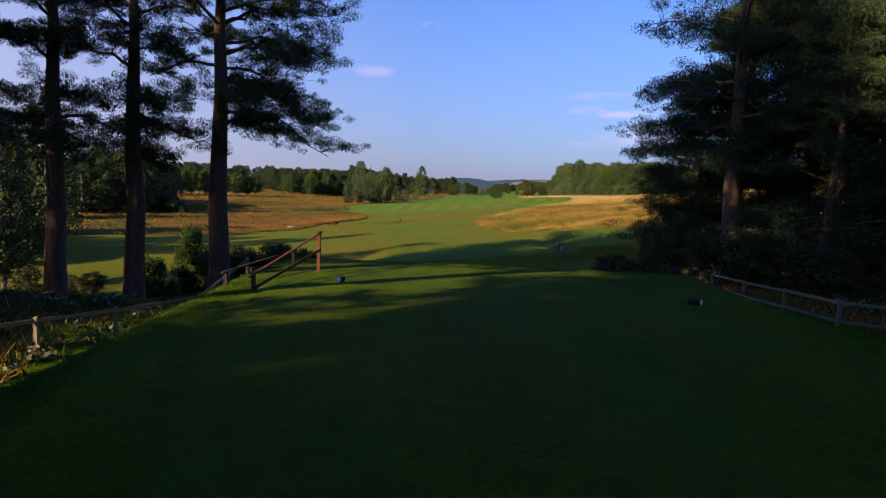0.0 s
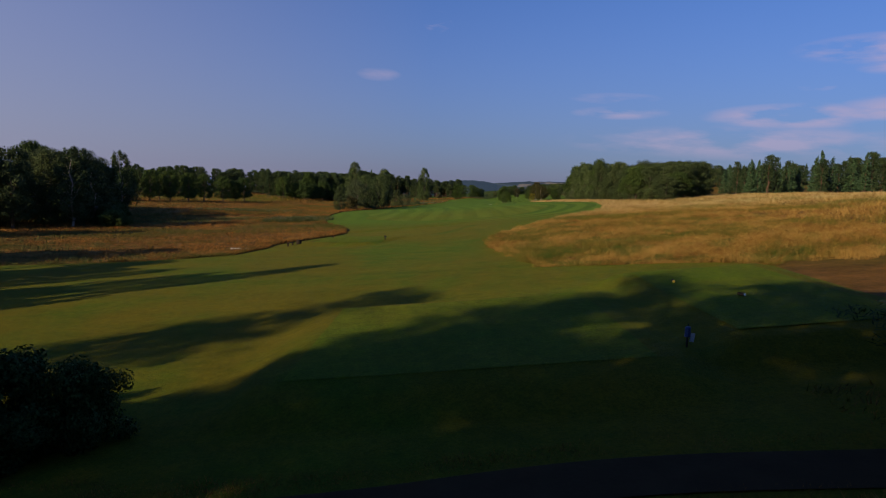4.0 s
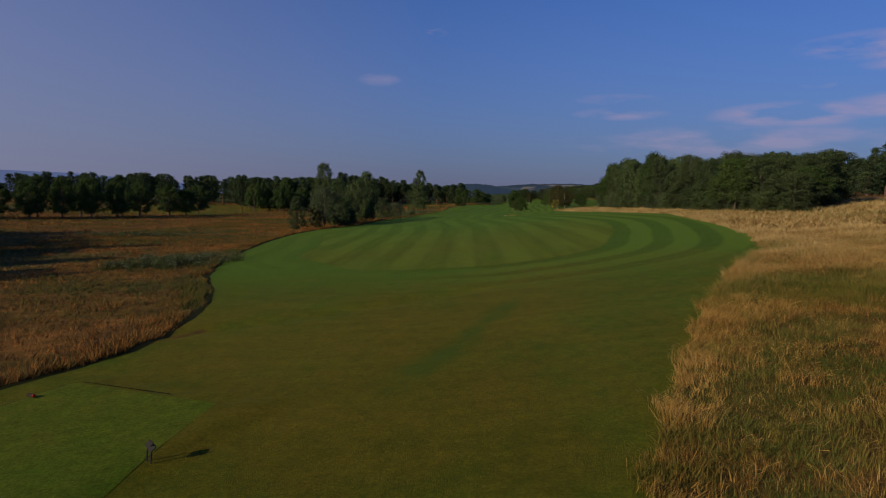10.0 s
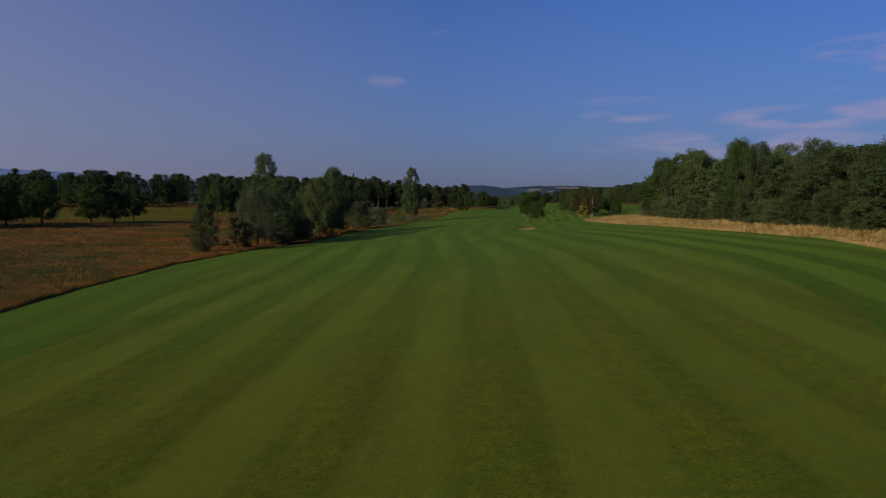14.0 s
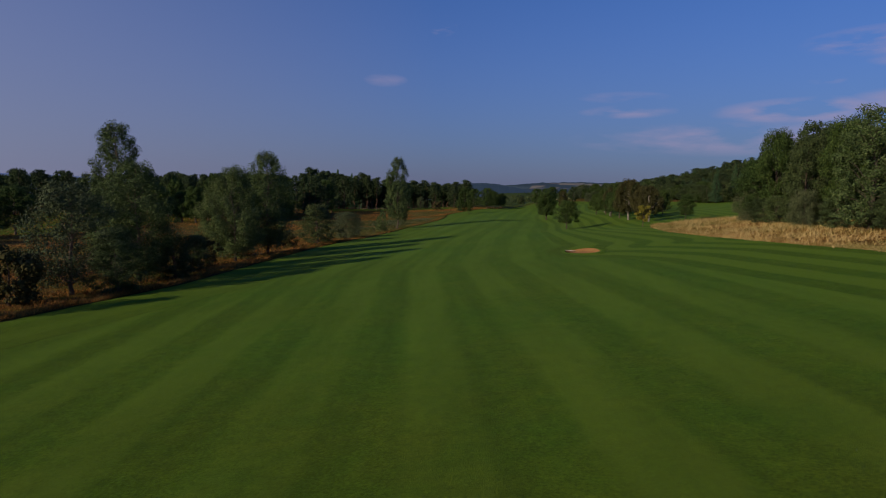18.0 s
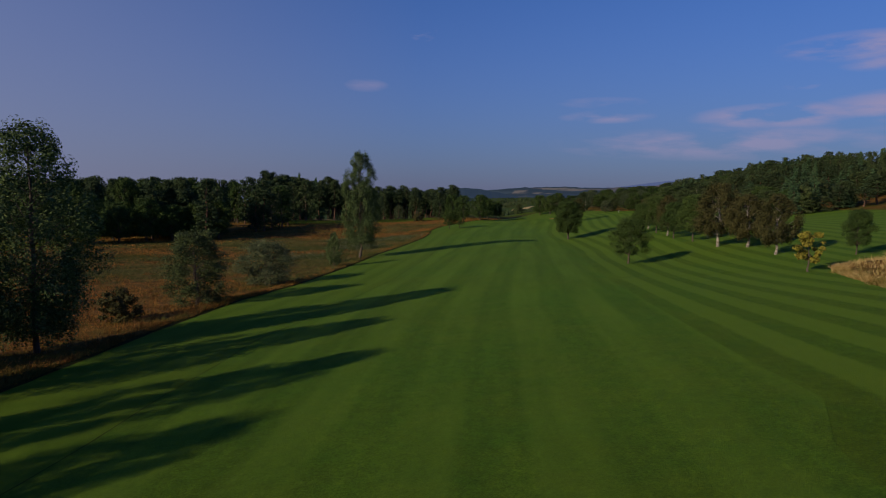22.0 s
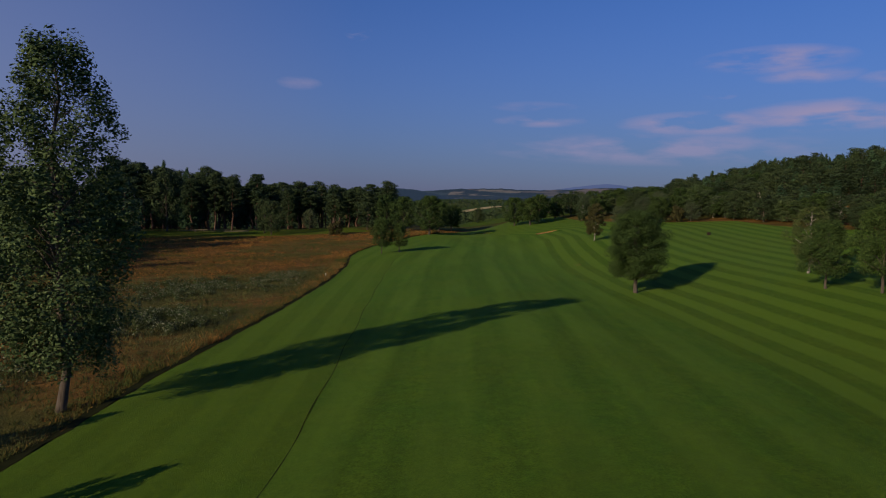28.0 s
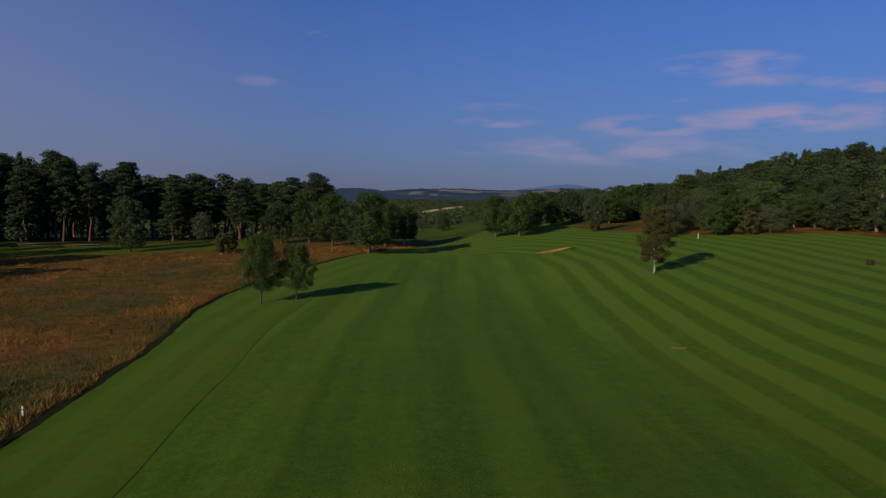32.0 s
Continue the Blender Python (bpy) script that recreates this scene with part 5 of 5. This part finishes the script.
def west(x, y):
    return (x < LEFT(y) - 0.75 + 0.3 * np.sin(y * 0.8)) & (y > 100)


def matted(x, y):
    """Where green grass shows between the straw, near the mown edge."""
    v = np.sin(x * 0.8 + 1.1 * np.sin(y * 0.5)) + np.sin(y * 0.62 + 0.9 * np.sin(x * 0.37)) + 0.7 * np.sin(x * 1.7 - y * 1.2) + 0.5 * np.sin(x * 3.1 + y * 2.3)
    return v + 1.1 * np.clip(1 - (x - RIGHT(y) - 1.5) / 13, -0.6, 1) - 1.4 * (x < RIGHT(y) + 0.7) - 0.6 * np.clip((y - 138) / 20, 0, 2)


a = scatter(rng, 46000, 4, 44, 79, 138, east)
b_ = scatter(rng, 52000, 4, 60, 134, 175, east)
far_ = scatter(rng, 52000, 22, 100, 80, 372, lambda x, y: east(x, y) & ((x > 46) | (y > 170)))
thin = rng.random(len(a[0])) > 0.80 * (matted(*a) > 0.45)
a_tall = a[0][thin], a[1][thin]
m_ = scatter(rng, 110000, 4, 46, 79, 158, lambda x, y: east(x, y) & (matted(x, y) > 0.35))
e_y = 80 + 285 * rng.random(12000)
e_x = RIGHT(e_y) + rng.random(12000)**2 * 1.6
grass("tall_dry_grass", "blades", "tall straw-coloured dry grass in bent tufts", [
    blades(rng, *a_tall, 0.32 + 0.34 * rng.random(len(a_tall[0]))**2, 0.008, 8, 0.5, 0.09, True)])
grass("far_dry_grass", "blades", "dry straw-coloured grass covering the open bank", [
    blades(rng, *b_, 0.34 + 0.30 * rng.random(len(b_[0])), 0.016, 7, 0.7, 0.15), blades(rng, *far_, 0.5 + 0.35 * rng.random(len(far_[0])), 0.05, 4, 0.8), blades(rng, e_x, e_y, 0.36 + 0.26 * rng.random(12000), 0.016, 7, 0.6, 0.1)])
grass("matted_green_grass", "matted_blades", "matted green grass between the straw tufts", [blades(rng, *m_, 0.22 + 0.16 * rng.random(len(m_[0])), 0.012, 7, 0.9, 0.13)])


def lush(x, y):
    """Where green grass and weeds take over from the russet grass."""
    v = np.sin(x * 0.11 + 2.0 + 0.8 * np.sin(y * 0.05)) + np.sin(y * 0.085 + x * 0.03) + 0.6 * np.sin(x * 0.31 - y * 0.17) + 0.4 * np.sin(x * 0.9 + y * 0.7)
    near = np.clip((x - LEFT(y) + 50) / 22, 0, 1) * np.clip((y - 380) / 25, 0, 1) * (1 - np.clip((y - 492) / 20, 0, 1))
    return v + 2.0 * near > 0.8


c_ = scatter(rng, 150000, -75, 30, 100, 580, lambda x, y: west(x, y) & ~lush(x, y))
g_ = scatter(rng, 150000, -75, 30, 100, 580, lambda x, y: west(x, y) & lush(x, y))
grass("green_rough_grass", "green_blades", "olive green grass and weeds between the russet tufts", [blades(rng, *g_, 0.26 + 0.22 * rng.random(len(g_[0])), 0.028, 6, 0.7, 0.12)])
d_ = scatter(rng, 36000, -190, -60, 100, 560, west)
w_y = 100 + 470 * rng.random(20000)
w_x = LEFT(w_y) - 0.75 + 0.25 * np.sin(w_y * 0.8) - rng.random(20000)**2 * 2.0
grass("edge_grass", "green_blades", "pale uncut grass fringing the ditch edge", [blades(rng, w_x[:9000] - 0.1, w_y[:9000], 0.34 + 0.2 * rng.random(9000), 0.022, 6, 0.5)])
w_ok = ~lush(w_x, w_y) | (rng.random(20000) < 0.25)
grass("russet_grass", "red_blades", "russet tufted grass of the damp rough", [
    blades(rng, *c_, 0.32 + 0.25 * rng.random(len(c_[0])), 0.026, 6, 0.6, 0.10), blades(rng, *d_, 0.34 + 0.3 * rng.random(len(d_[0])), 0.05, 6, 0.8, 0.35), blades(rng, w_x[w_ok], w_y[w_ok], 0.40 + 0.25 * rng.random(w_ok.sum()), 0.03, 5, 0.5)])


def weed_bed(x, y, rx, ry, h, n, label):
    """Rushes and weeds in a dark green bed."""
    u, v = rng.normal(size=n) * 0.5, rng.normal(size=n) * 0.5
    k = (u * u + v * v < 1) & (tussock((x + u * rx) * 1.7, (y + v * ry) * 1.7) > 0.42)
    px, py = x + u[k] * rx, y + v[k] * ry
    co, f = blades(rng, px, py, np.full(len(px), h * 0.8), 0.03, 5, 0.5, 0.2)
    lc = np.stack([px, py, ground(px, py) + h * 0.45], -1)[::6]
    lco, lf = leaves(rng, lc, np.full(lc.shape, 0.45) * np.array([1, 1, h * 0.8]), len(lc) * 30, 0.085)
    me = mesh_from("weed_bed", *joined([(co, f)]))
    me.materials.append(MAT["rush"])
    tagged(new("weed_bed", me), label, "weeds", kind="stuff")
    ml = mesh_from("weed_leaves", lco, lf)
    ml.materials.append(MAT["weeds"])
    ob = new("weed_leaves", ml)
    tagged(ob, label, "weeds", kind="stuff")


weed_bed(-34, 186, 9, 9, 1.3, 2600, "dark green rushes in a wet hollow of the rough")
weed_bed(-68, 243, 14, 5, 1.1, 1500, "dark rushes across the russet rough")
weed_bed(-19, 452, 8, 8, 1.3, 2600, "dark green weeds and thistles in the rough")
weed_bed(-22, 478, 9, 12, 0.9, 2600, "grey-green weeds and thistles in the rough")
weed_bed(-30, 430, 12, 12, 0.8, 2400, "grey-green weeds in the damp rough")
weed_bed(-10, 484, 5, 12, 0.7, 1600, "low green weeds beside the mown edge")


# ---------------------------------------------------------------- small things
def part(name, bm, mat, parent=None, label=""):
    """Links a bmesh as one object, under its thing or part."""
    me = bpy.data.meshes.new(name)
    bmesh.ops.recalc_face_normals(bm, faces=bm.faces)
    bm.to_mesh(me)
    bm.free()
    me.materials.append(MAT[mat])
    ob = new(name, me)
    ob.parent = parent
    if label:
        ob["label"] = label
    return ob


def thing(name, x, y, label, category, turn=0.0, z=None, group=""):
    root = new(name)
    root.matrix_basis = pose(x, y, gz(x, y) if z is None else z, 0, 0, turn)
    return tagged(root, label, category, group)


def box(sx, sy, sz, m=None, bevel=0.012):
    """A board or block with softened edges, centred."""
    bm = bmesh.new()
    bmesh.ops.create_cube(bm, size=1, matrix=Matrix.Diagonal((sx, sy, sz, 1)))
    bmesh.ops.bevel(bm, geom=bm.edges[:], offset=min(bevel, 0.3 * min(sx, sy, sz)), segments=2, affect="EDGES")
    if m is not None:
        bmesh.ops.transform(bm, matrix=m, verts=bm.verts)
    return bm


def post_shape(w, h, top=0.03, m=None):
    """A squared post with a weathered, chamfered top."""
    bm = bmesh.new()
    bmesh.ops.create_cube(bm, size=1, matrix=Matrix.Translation((0, 0, h / 2 - 0.15)) @ Matrix.Diagonal((w, w, h + 0.3, 1)))
    up = [f for f in bm.faces if f.normal.z > 0.9]
    r = bmesh.ops.inset_region(bm, faces=up, thickness=w * 0.2)
    bmesh.ops.translate(bm, verts=list({v for f in up for v in f.verts}), vec=(0, 0, top))
    bmesh.ops.bevel(bm, geom=[e for e in bm.edges if abs(e.verts[0].co.z - e.verts[1].co.z) > h * 0.5], offset=w * 0.08, segments=1, affect="EDGES")
    if m is not None:
        bmesh.ops.transform(bm, matrix=m, verts=bm.verts)
    return bm


def rod(a, c, r, sides=10, r2=None):
    """A round bar from a to c."""
    a, c = Vector(a), Vector(c)
    bm = bmesh.new()
    m = Matrix.Translation((a + c) / 2) @ (c - a).to_track_quat("Z", "Y").to_matrix().to_4x4()
    bmesh.ops.create_cone(bm, cap_ends=True, segments=sides, radius1=r, radius2=r2 or r, depth=(c - a).length, matrix=m)
    return bm


def rail_between(a, c, w, h):
    """A sawn rail from a to c."""
    a, c = Vector(a), Vector(c)
    return box(w, h, (c - a).length, Matrix.Translation((a + c) / 2) @ (c - a).to_track_quat("Z", "Y").to_matrix().to_4x4())


def tee_marker(x, y, turn, paint, label):
    """A sawn log lying on the turf, its end painted."""
    root = thing("tee_marker", x, y, label, "tee marker", turn, gz(x, y) + 0.09, "tee markers")
    part("log", rod((0, 0.02, 0.08), (0, 0.34, 0.08), 0.078, 18, 0.082), "dark_wood", root)
    part("painted_end", rod((0, -0.012, 0.08), (0, 0.02, 0.08), 0.076, 18), paint, root, paint.replace("_paint", "") + " painted sawn end")


tee_marker(-2.62, 23.5, -14, "white", "white-ended log tee marker on the turf")
tee_marker(7.3, 22.6, 50, "white", "white-ended log tee marker on the turf")
tee_marker(13.7, 71.3, -10, "yellow_paint", "yellow-ended log tee marker on the turf")
tee_marker(15.4, 66.4, 40, "white", "white-ended log tee marker on the turf")
tee_marker(-15.4, 129.2, 70, "red_paint", "red-ended log tee marker on the turf")


def fence(name, label, tops, h, mat, rails, post_w=0.1):
    """Posts at (x, y) with rails at the given heights."""
    x0, y0 = tops[0]
    root = thing(name, x0, y0, label, "fence")
    z0 = root.matrix_basis.translation.z
    last = None
    for i, (x, y) in enumerate(tops):
        z = gz(x, y) - z0
        part("post", post_shape(post_w, h + 0.05 * math.sin(i * 3.1), 0.03, Matrix.Translation((x - x0, y - y0, z)) @ Matrix.Rotation(0.03 * math.sin(i * 5), 4, "X")), mat, root)
        if last:
            for k in rails:
                part("rail", rail_between((last[0], last[1], last[2] + k), (x - x0, y - y0, z + k + 0.02 * math.sin(i * 2)), 0.045, 0.10), mat, root)
        last = (x - x0, y - y0, z)
    return root


fence("post_and_rail_fence", "weathered post and rail fence beside the tee", [(13.0, 35.4), (12.83, 31.85), (12.6, 28.3), (12.4, 24.8), (14.9, 22.0), (17.4, 19.2)], 0.86, "fence", (0.80, 0.22))
fence("post_and_rail_fence", "dark mossy post and rail fence below the tee bank", [(-6.3, 27.2), (-7.1, 25.1), (-8.6, 22.9), (-9.7, 21.2), (-10.9, 19.3), (-12.1, 17.4)], 0.95, "fence", (0.88,))
fence("stub_fence", "low broken timber fence under the pines", [(-18.4, 34.5), (-16.0, 34.2), (-13.4, 34.0)], 0.5, "fence", (0.42,))
fence("white_rail_fence", "low pale rail fence before the pine wood", [(-58.5, 597.5), (-52.5, 596.5), (-46.5, 595.2), (-41, 594), (-35.4, 592.5)], 0.9, "fence", (0.8, 0.4), 0.09)


def handrail():
    """Red-brown timber rails beside the steps down from the tee."""
    for dx, dy, lab in ((0, 0, "red-brown timber handrail beside the tee steps"), (-0.95, 0.7, "dark second handrail of the tee steps")):
        mat = "rail" if dx == 0 else "dark_wood"
        root = thing("handrail", -3.6 + dx, 25.7 + dy, lab, "handrail", 0, 0)
        zs = (gz(-3.6 + dx, 25.7 + dy), gz(-4.6 + dx, 22.1 + dy))
        tall = 1.32 if dx == 0 else 0.62
        part("post", post_shape(0.10, tall, 0.02, Matrix.Translation((0, 0, zs[0]))), mat, root)
        part("post", post_shape(0.10, 0.42, 0.02, Matrix.Translation((-1.0, -3.6, zs[1]))), mat, root)
        part("top_rail", rail_between((0.06, 0.14, zs[0] + tall + 0.01), (-1.06, -3.80, zs[1] + 0.40), 0.09, 0.035), mat, root)
        if dx == 0:
            part("side_rail", rail_between((0.06, 0, zs[0] + tall - 0.55), (-0.96, -3.6, zs[1] + 0.10), 0.035, 0.09), mat, root)
    steps = thing("timber_steps", -5.2, 26.0, "timber-edged earth steps down from the tee", "steps", 0, 0)
    for i in range(6):
        part("step", box(0.10, 0.9, 0.14, Matrix.Translation((-0.36 * i, 0.2 * i, gz(-5.2 - 0.36 * i, 26.0 + 0.2 * i) + 0.03)) @ Matrix.Rotation(-0.5, 4, "Z")), "dark_wood", steps)


handrail()


def bench():
    root = thing("bench", -19.95, 121.7, "dark plank bench on two stout posts beside the tee", "bench", 78)
    part("seat", box(1.75, 0.30, 0.07, Matrix.Translation((0, 0, 0.50))), "dark_wood", root)
    for s in (-0.66, 0.66):
        part("leg", post_shape(0.17, 0.46, 0.0, Matrix.Translation((s, 0, 0))), "dark_wood", root)


def litter_bin(x, y, label):
    """A bin of upright dark slats round a drum."""
    root = thing("litter_bin", x, y, label, "bin")
    part("drum", rod((0, 0, 0.02), (0, 0, 0.52), 0.30, 20), "black", root)
    for i in range(16):
        a = i * math.tau / 16
        part("slat", box(0.11, 0.03, 0.58, Matrix.Translation((0.335 * math.cos(a), 0.335 * math.sin(a), 0.30)) @ Matrix.Rotation(a + math.pi / 2, 4, "Z")), "dark_wood", root)
    part("rim", rod((0, 0, 0.585), (0, 0, 0.61), 0.345, 20), "dark_wood", root)


def tee_sign():
    root = thing("tee_sign", -7.35, 122.2, "small dark tee sign on two thin legs", "sign", -30)
    for s in (-0.10, 0.12):
        part("leg", rod((s, 0, -0.1), (s * 0.8, 0.05, 0.48), 0.022, 8), "black", root)
    part("plate", box(0.36, 0.05, 0.22, Matrix.Translation((0.05, 0.06, 0.55)) @ Matrix.Rotation(0.5, 4, "Y") @ Matrix.Rotation(-0.6, 4, "X")), "black", root)
    part("bracket", rod((0.05, 0.05, 0.56), (0.24, 0.02, 0.68), 0.025, 8), "black", root)


def ball_washer():
    root = thing("ball_washer", 10.2, 59.6, "blue ball washer on a dark post with a pale towel", "ball washer")
    part("post", rod((0, 0, -0.1), (0, 0, 0.62), 0.04, 10), "black", root)
    part("foot", rod((0, 0, 0.0), (0, 0, 0.05), 0.14, 14, 0.09), "black", root)
    part("tank", rod((0, 0, 0.52), (0, 0, 0.86), 0.11, 16, 0.10), "blue", root)
    part("lid", rod((0, 0, 0.86), (0, 0, 0.91), 0.12, 16, 0.06), "blue", root)
    part("handle", rod((0, 0, 0.9), (0.0, 0, 1.02), 0.02, 8), "black", root)
    part("towel", box(0.16, 0.03, 0.34, Matrix.Translation((0.17, -0.05, 0.5)) @ Matrix.Rotation(0.12, 4, "Y")), "towel", root)


def rake(x, y, turn, label):
    root = thing("bunker_rake", x, y, label, "rake", turn, gz(x, y) + 0.24)
    part("handle", rod((0, 0, 0.03), (1.55, 0, 0.07), 0.022, 8), "white", root)
    head = part("head", box(0.05, 0.5, 0.05, Matrix.Translation((1.58, 0, 0.07))), "white", root)
    for i in range(9):
        part("tooth", rod((1.58, -0.22 + 0.055 * i, 0.07), (1.60, -0.22 + 0.055 * i, -0.02), 0.009, 6), "black", head)


def marker_post(x, y, h, label):
    root = thing("marker_post", x, y, label, "post")
    part("post", post_shape(0.09, h, 0.02), "white", root)
    part("band", box(0.1, 0.1, 0.06, Matrix.Translation((0, 0, h * 0.8))), "black", root)


def flag():
    root = thing("flagstick", 58.7, 590, "white flag on a thin stick at a distant green", "flag")
    part("stick", rod((0, 0, -0.1), (0, 0, 2.2), 0.025, 8), "white", root)
    bm = bmesh.new()
    bmesh.ops.create_grid(bm, x_segments=8, y_segments=4, size=0.5)
    for v in bm.verts:
        v.co = Vector((0.30 + v.co.x * 0.6, 0.06 * math.sin(v.co.x * 7), 1.95 + v.co.y * 0.45))
    part("flag_cloth", bm, "white", root)


bench()
litter_bin(-19.2, 123.4, "dark slatted litter bin beside the bench")
tee_sign()
ball_washer()
rake(18.3, 308.2, -58, "white-handled rake lying in the bunker")
marker_post(-3.3, 484.3, 0.7, "short white marker post at the mown edge")
flag()
litter_bin(72.6, 510.1, "small dark bin far out on the mown grass")
marker_post(73.7, 546.8, 0.9, "white marker post before the hillside trees")


def fallen_log(x, y, turn, length, r, label):
    root = thing("fallen_log", x, y, label, "log", turn)
    rng2 = np.random.default_rng(int(abs(x) * 10))
    p = bend(rng2, (-length / 2, 0, r * 0.9), (length / 2, 0, r * 0.8), 8, 0.01, 0.012)
    co, f = tube(p, r * np.linspace(1.0, 0.6, 8), 10)
    me = mesh_from("log", co, f)
    me.materials.append(MAT["birch_bark"])
    ob = new("log", me)
    ob.parent = root
    for q in (2, 4, 5):
        part("branch_stub", rod(tuple(p[q]), tuple(p[q] + np.array([0.1, 0.25 * (-1)**q, 0.2])), r * 0.3, 7, r * 0.18), "birch_bark", root)


fallen_log(-25.2, 118.3, -8, 3.4, 0.13, "pale fallen log lying in the rough")
fallen_log(-16.3, 33.2, 6, 3.0, 0.11, "broken pale log under the pines")


# worn and trodden places, the drain line along the fairway
def ribbon(name, xs, ys, width, height, mat, label, category):
    xs, ys = np.asarray(xs, float), np.asarray(ys, float)
    d = np.stack([np.gradient(xs), np.gradient(ys)], -1)
    d /= np.linalg.norm(d, axis=1)[:, None]
    nx, ny = -d[:, 1], d[:, 0]
    w = width / 2 * (1 + 0.25 * np.sin(np.arange(len(xs)) * 1.7))
    X = np.stack([xs - nx * w, xs + nx * w])
    Y = np.stack([ys - ny * w, ys + ny * w])
    setting(name, sheet_mesh(name, X, Y, height), mat, label, category)


dy_ = np.arange(198, 525, 1.2)
ribbon("drain_line", FAIR_L(dy_) + 0.1 * np.sin(dy_ * 0.4), dy_, 0.05, 0.083, "dark_strip", "thin dark drain line cut along the fairway", "line")
ribbon("tee_edge_cut", np.linspace(-17.5, -15.6, 14), np.linspace(123.3, 131.8, 14), 0.16, 0.07, "dark_strip", "thin dark line along the edge of the forward tee", "edge")
ribbon("tee_edge_cut", np.linspace(-15.2, -9.5, 12), np.linspace(131.7, 128.7, 12), 0.10, 0.07, "dark_strip", "thin dark line along the edge of the forward tee", "edge")
px_ = np.linspace(38.6, 39.4, 10)
ribbon("bare_patch", px_, 491.8 - (px_ - 38.4) * 0.8 + 0.12 * np.sin(px_ * 9), 0.34, 0.062, "sand", "scraped bare patch of red earth in the mown grass", "bare patch")
# undergrowth below the tee and under the pines
weed_bed(-15, 30, 9, 9, 0.6, 1500, "low scrub and bracken under the pines")
weed_bed(-15, 20, 7, 8, 0.6, 1400, "low scrub below the tee bank")
weed_bed(20, 27, 5, 10, 0.6, 1500, "dark scrub behind the fence")
weed_bed(17, 45, 6, 5, 0.8, 1500, "dark scrub at the wood's edge")
sx_, sy_ = scatter(rng, 5000, -26, -8.5, 12, 46, lambda x, y: x < -9)
tx_, ty_ = scatter(rng, 3500, 12.5, 24, 12, 56, lambda x, y: x > 12.4)
vx_, vy_ = scatter(rng, 6000, -14, 15, 34, 48.6, lambda x, y: y > 36.5 + 0.02 * x * x)
kx_ = -40 + 56 * rng.random(5000)
ky_ = 48.8 + 0.03 * np.abs(kx_) + 0.5 * np.sin(kx_ * 0.3) + np.where(rng.random(5000) < 0.5, rng.random(5000) * 0.9 - 0.5, 2.5 + rng.random(5000) * 0.9)
grass("shaded_dry_grass", "red_blades", "dry brown grass in the shade of the pines", [blades(rng, sx_, sy_, np.full(len(sx_), 0.4), 0.03, 5), blades(rng, tx_, ty_, np.full(len(tx_), 0.4), 0.03, 5), blades(rng, vx_, vy_, np.full(len(vx_), 0.3), 0.02, 6), blades(rng, kx_, ky_, np.full(5000, 0.16), 0.014, 6)])
# lush grass on the crest of the tee bank
cx_ = np.concatenate([-6.4 + rng.random(9000) * 1.7, -6 + rng.random(7000) * 15.5])
cy_ = np.concatenate([8 + rng.random(9000) * 21, 26 + rng.random(7000) * 4.5])
grass("bank_grass_blades", "bank_blades", "lush uncut grass on the crest of the tee bank", [blades(rng, cx_, cy_, np.full(len(cx_), 0.085), 0.009, 7, 0.6, 0.08)])

ey_ = np.arange(112, 560, 1.0)
# flat strip; the shadow line along the mown edge is painted into its colour
ribbon("ditch_edge", LEFT(ey_) - 0.42 + 0.10 * np.sin(ey_ * 0.9), ey_, 0.75, 0.06, "dark_strip", "flat dark strip along the mown edge, the shadow line of the ditch painted on", "ditch")
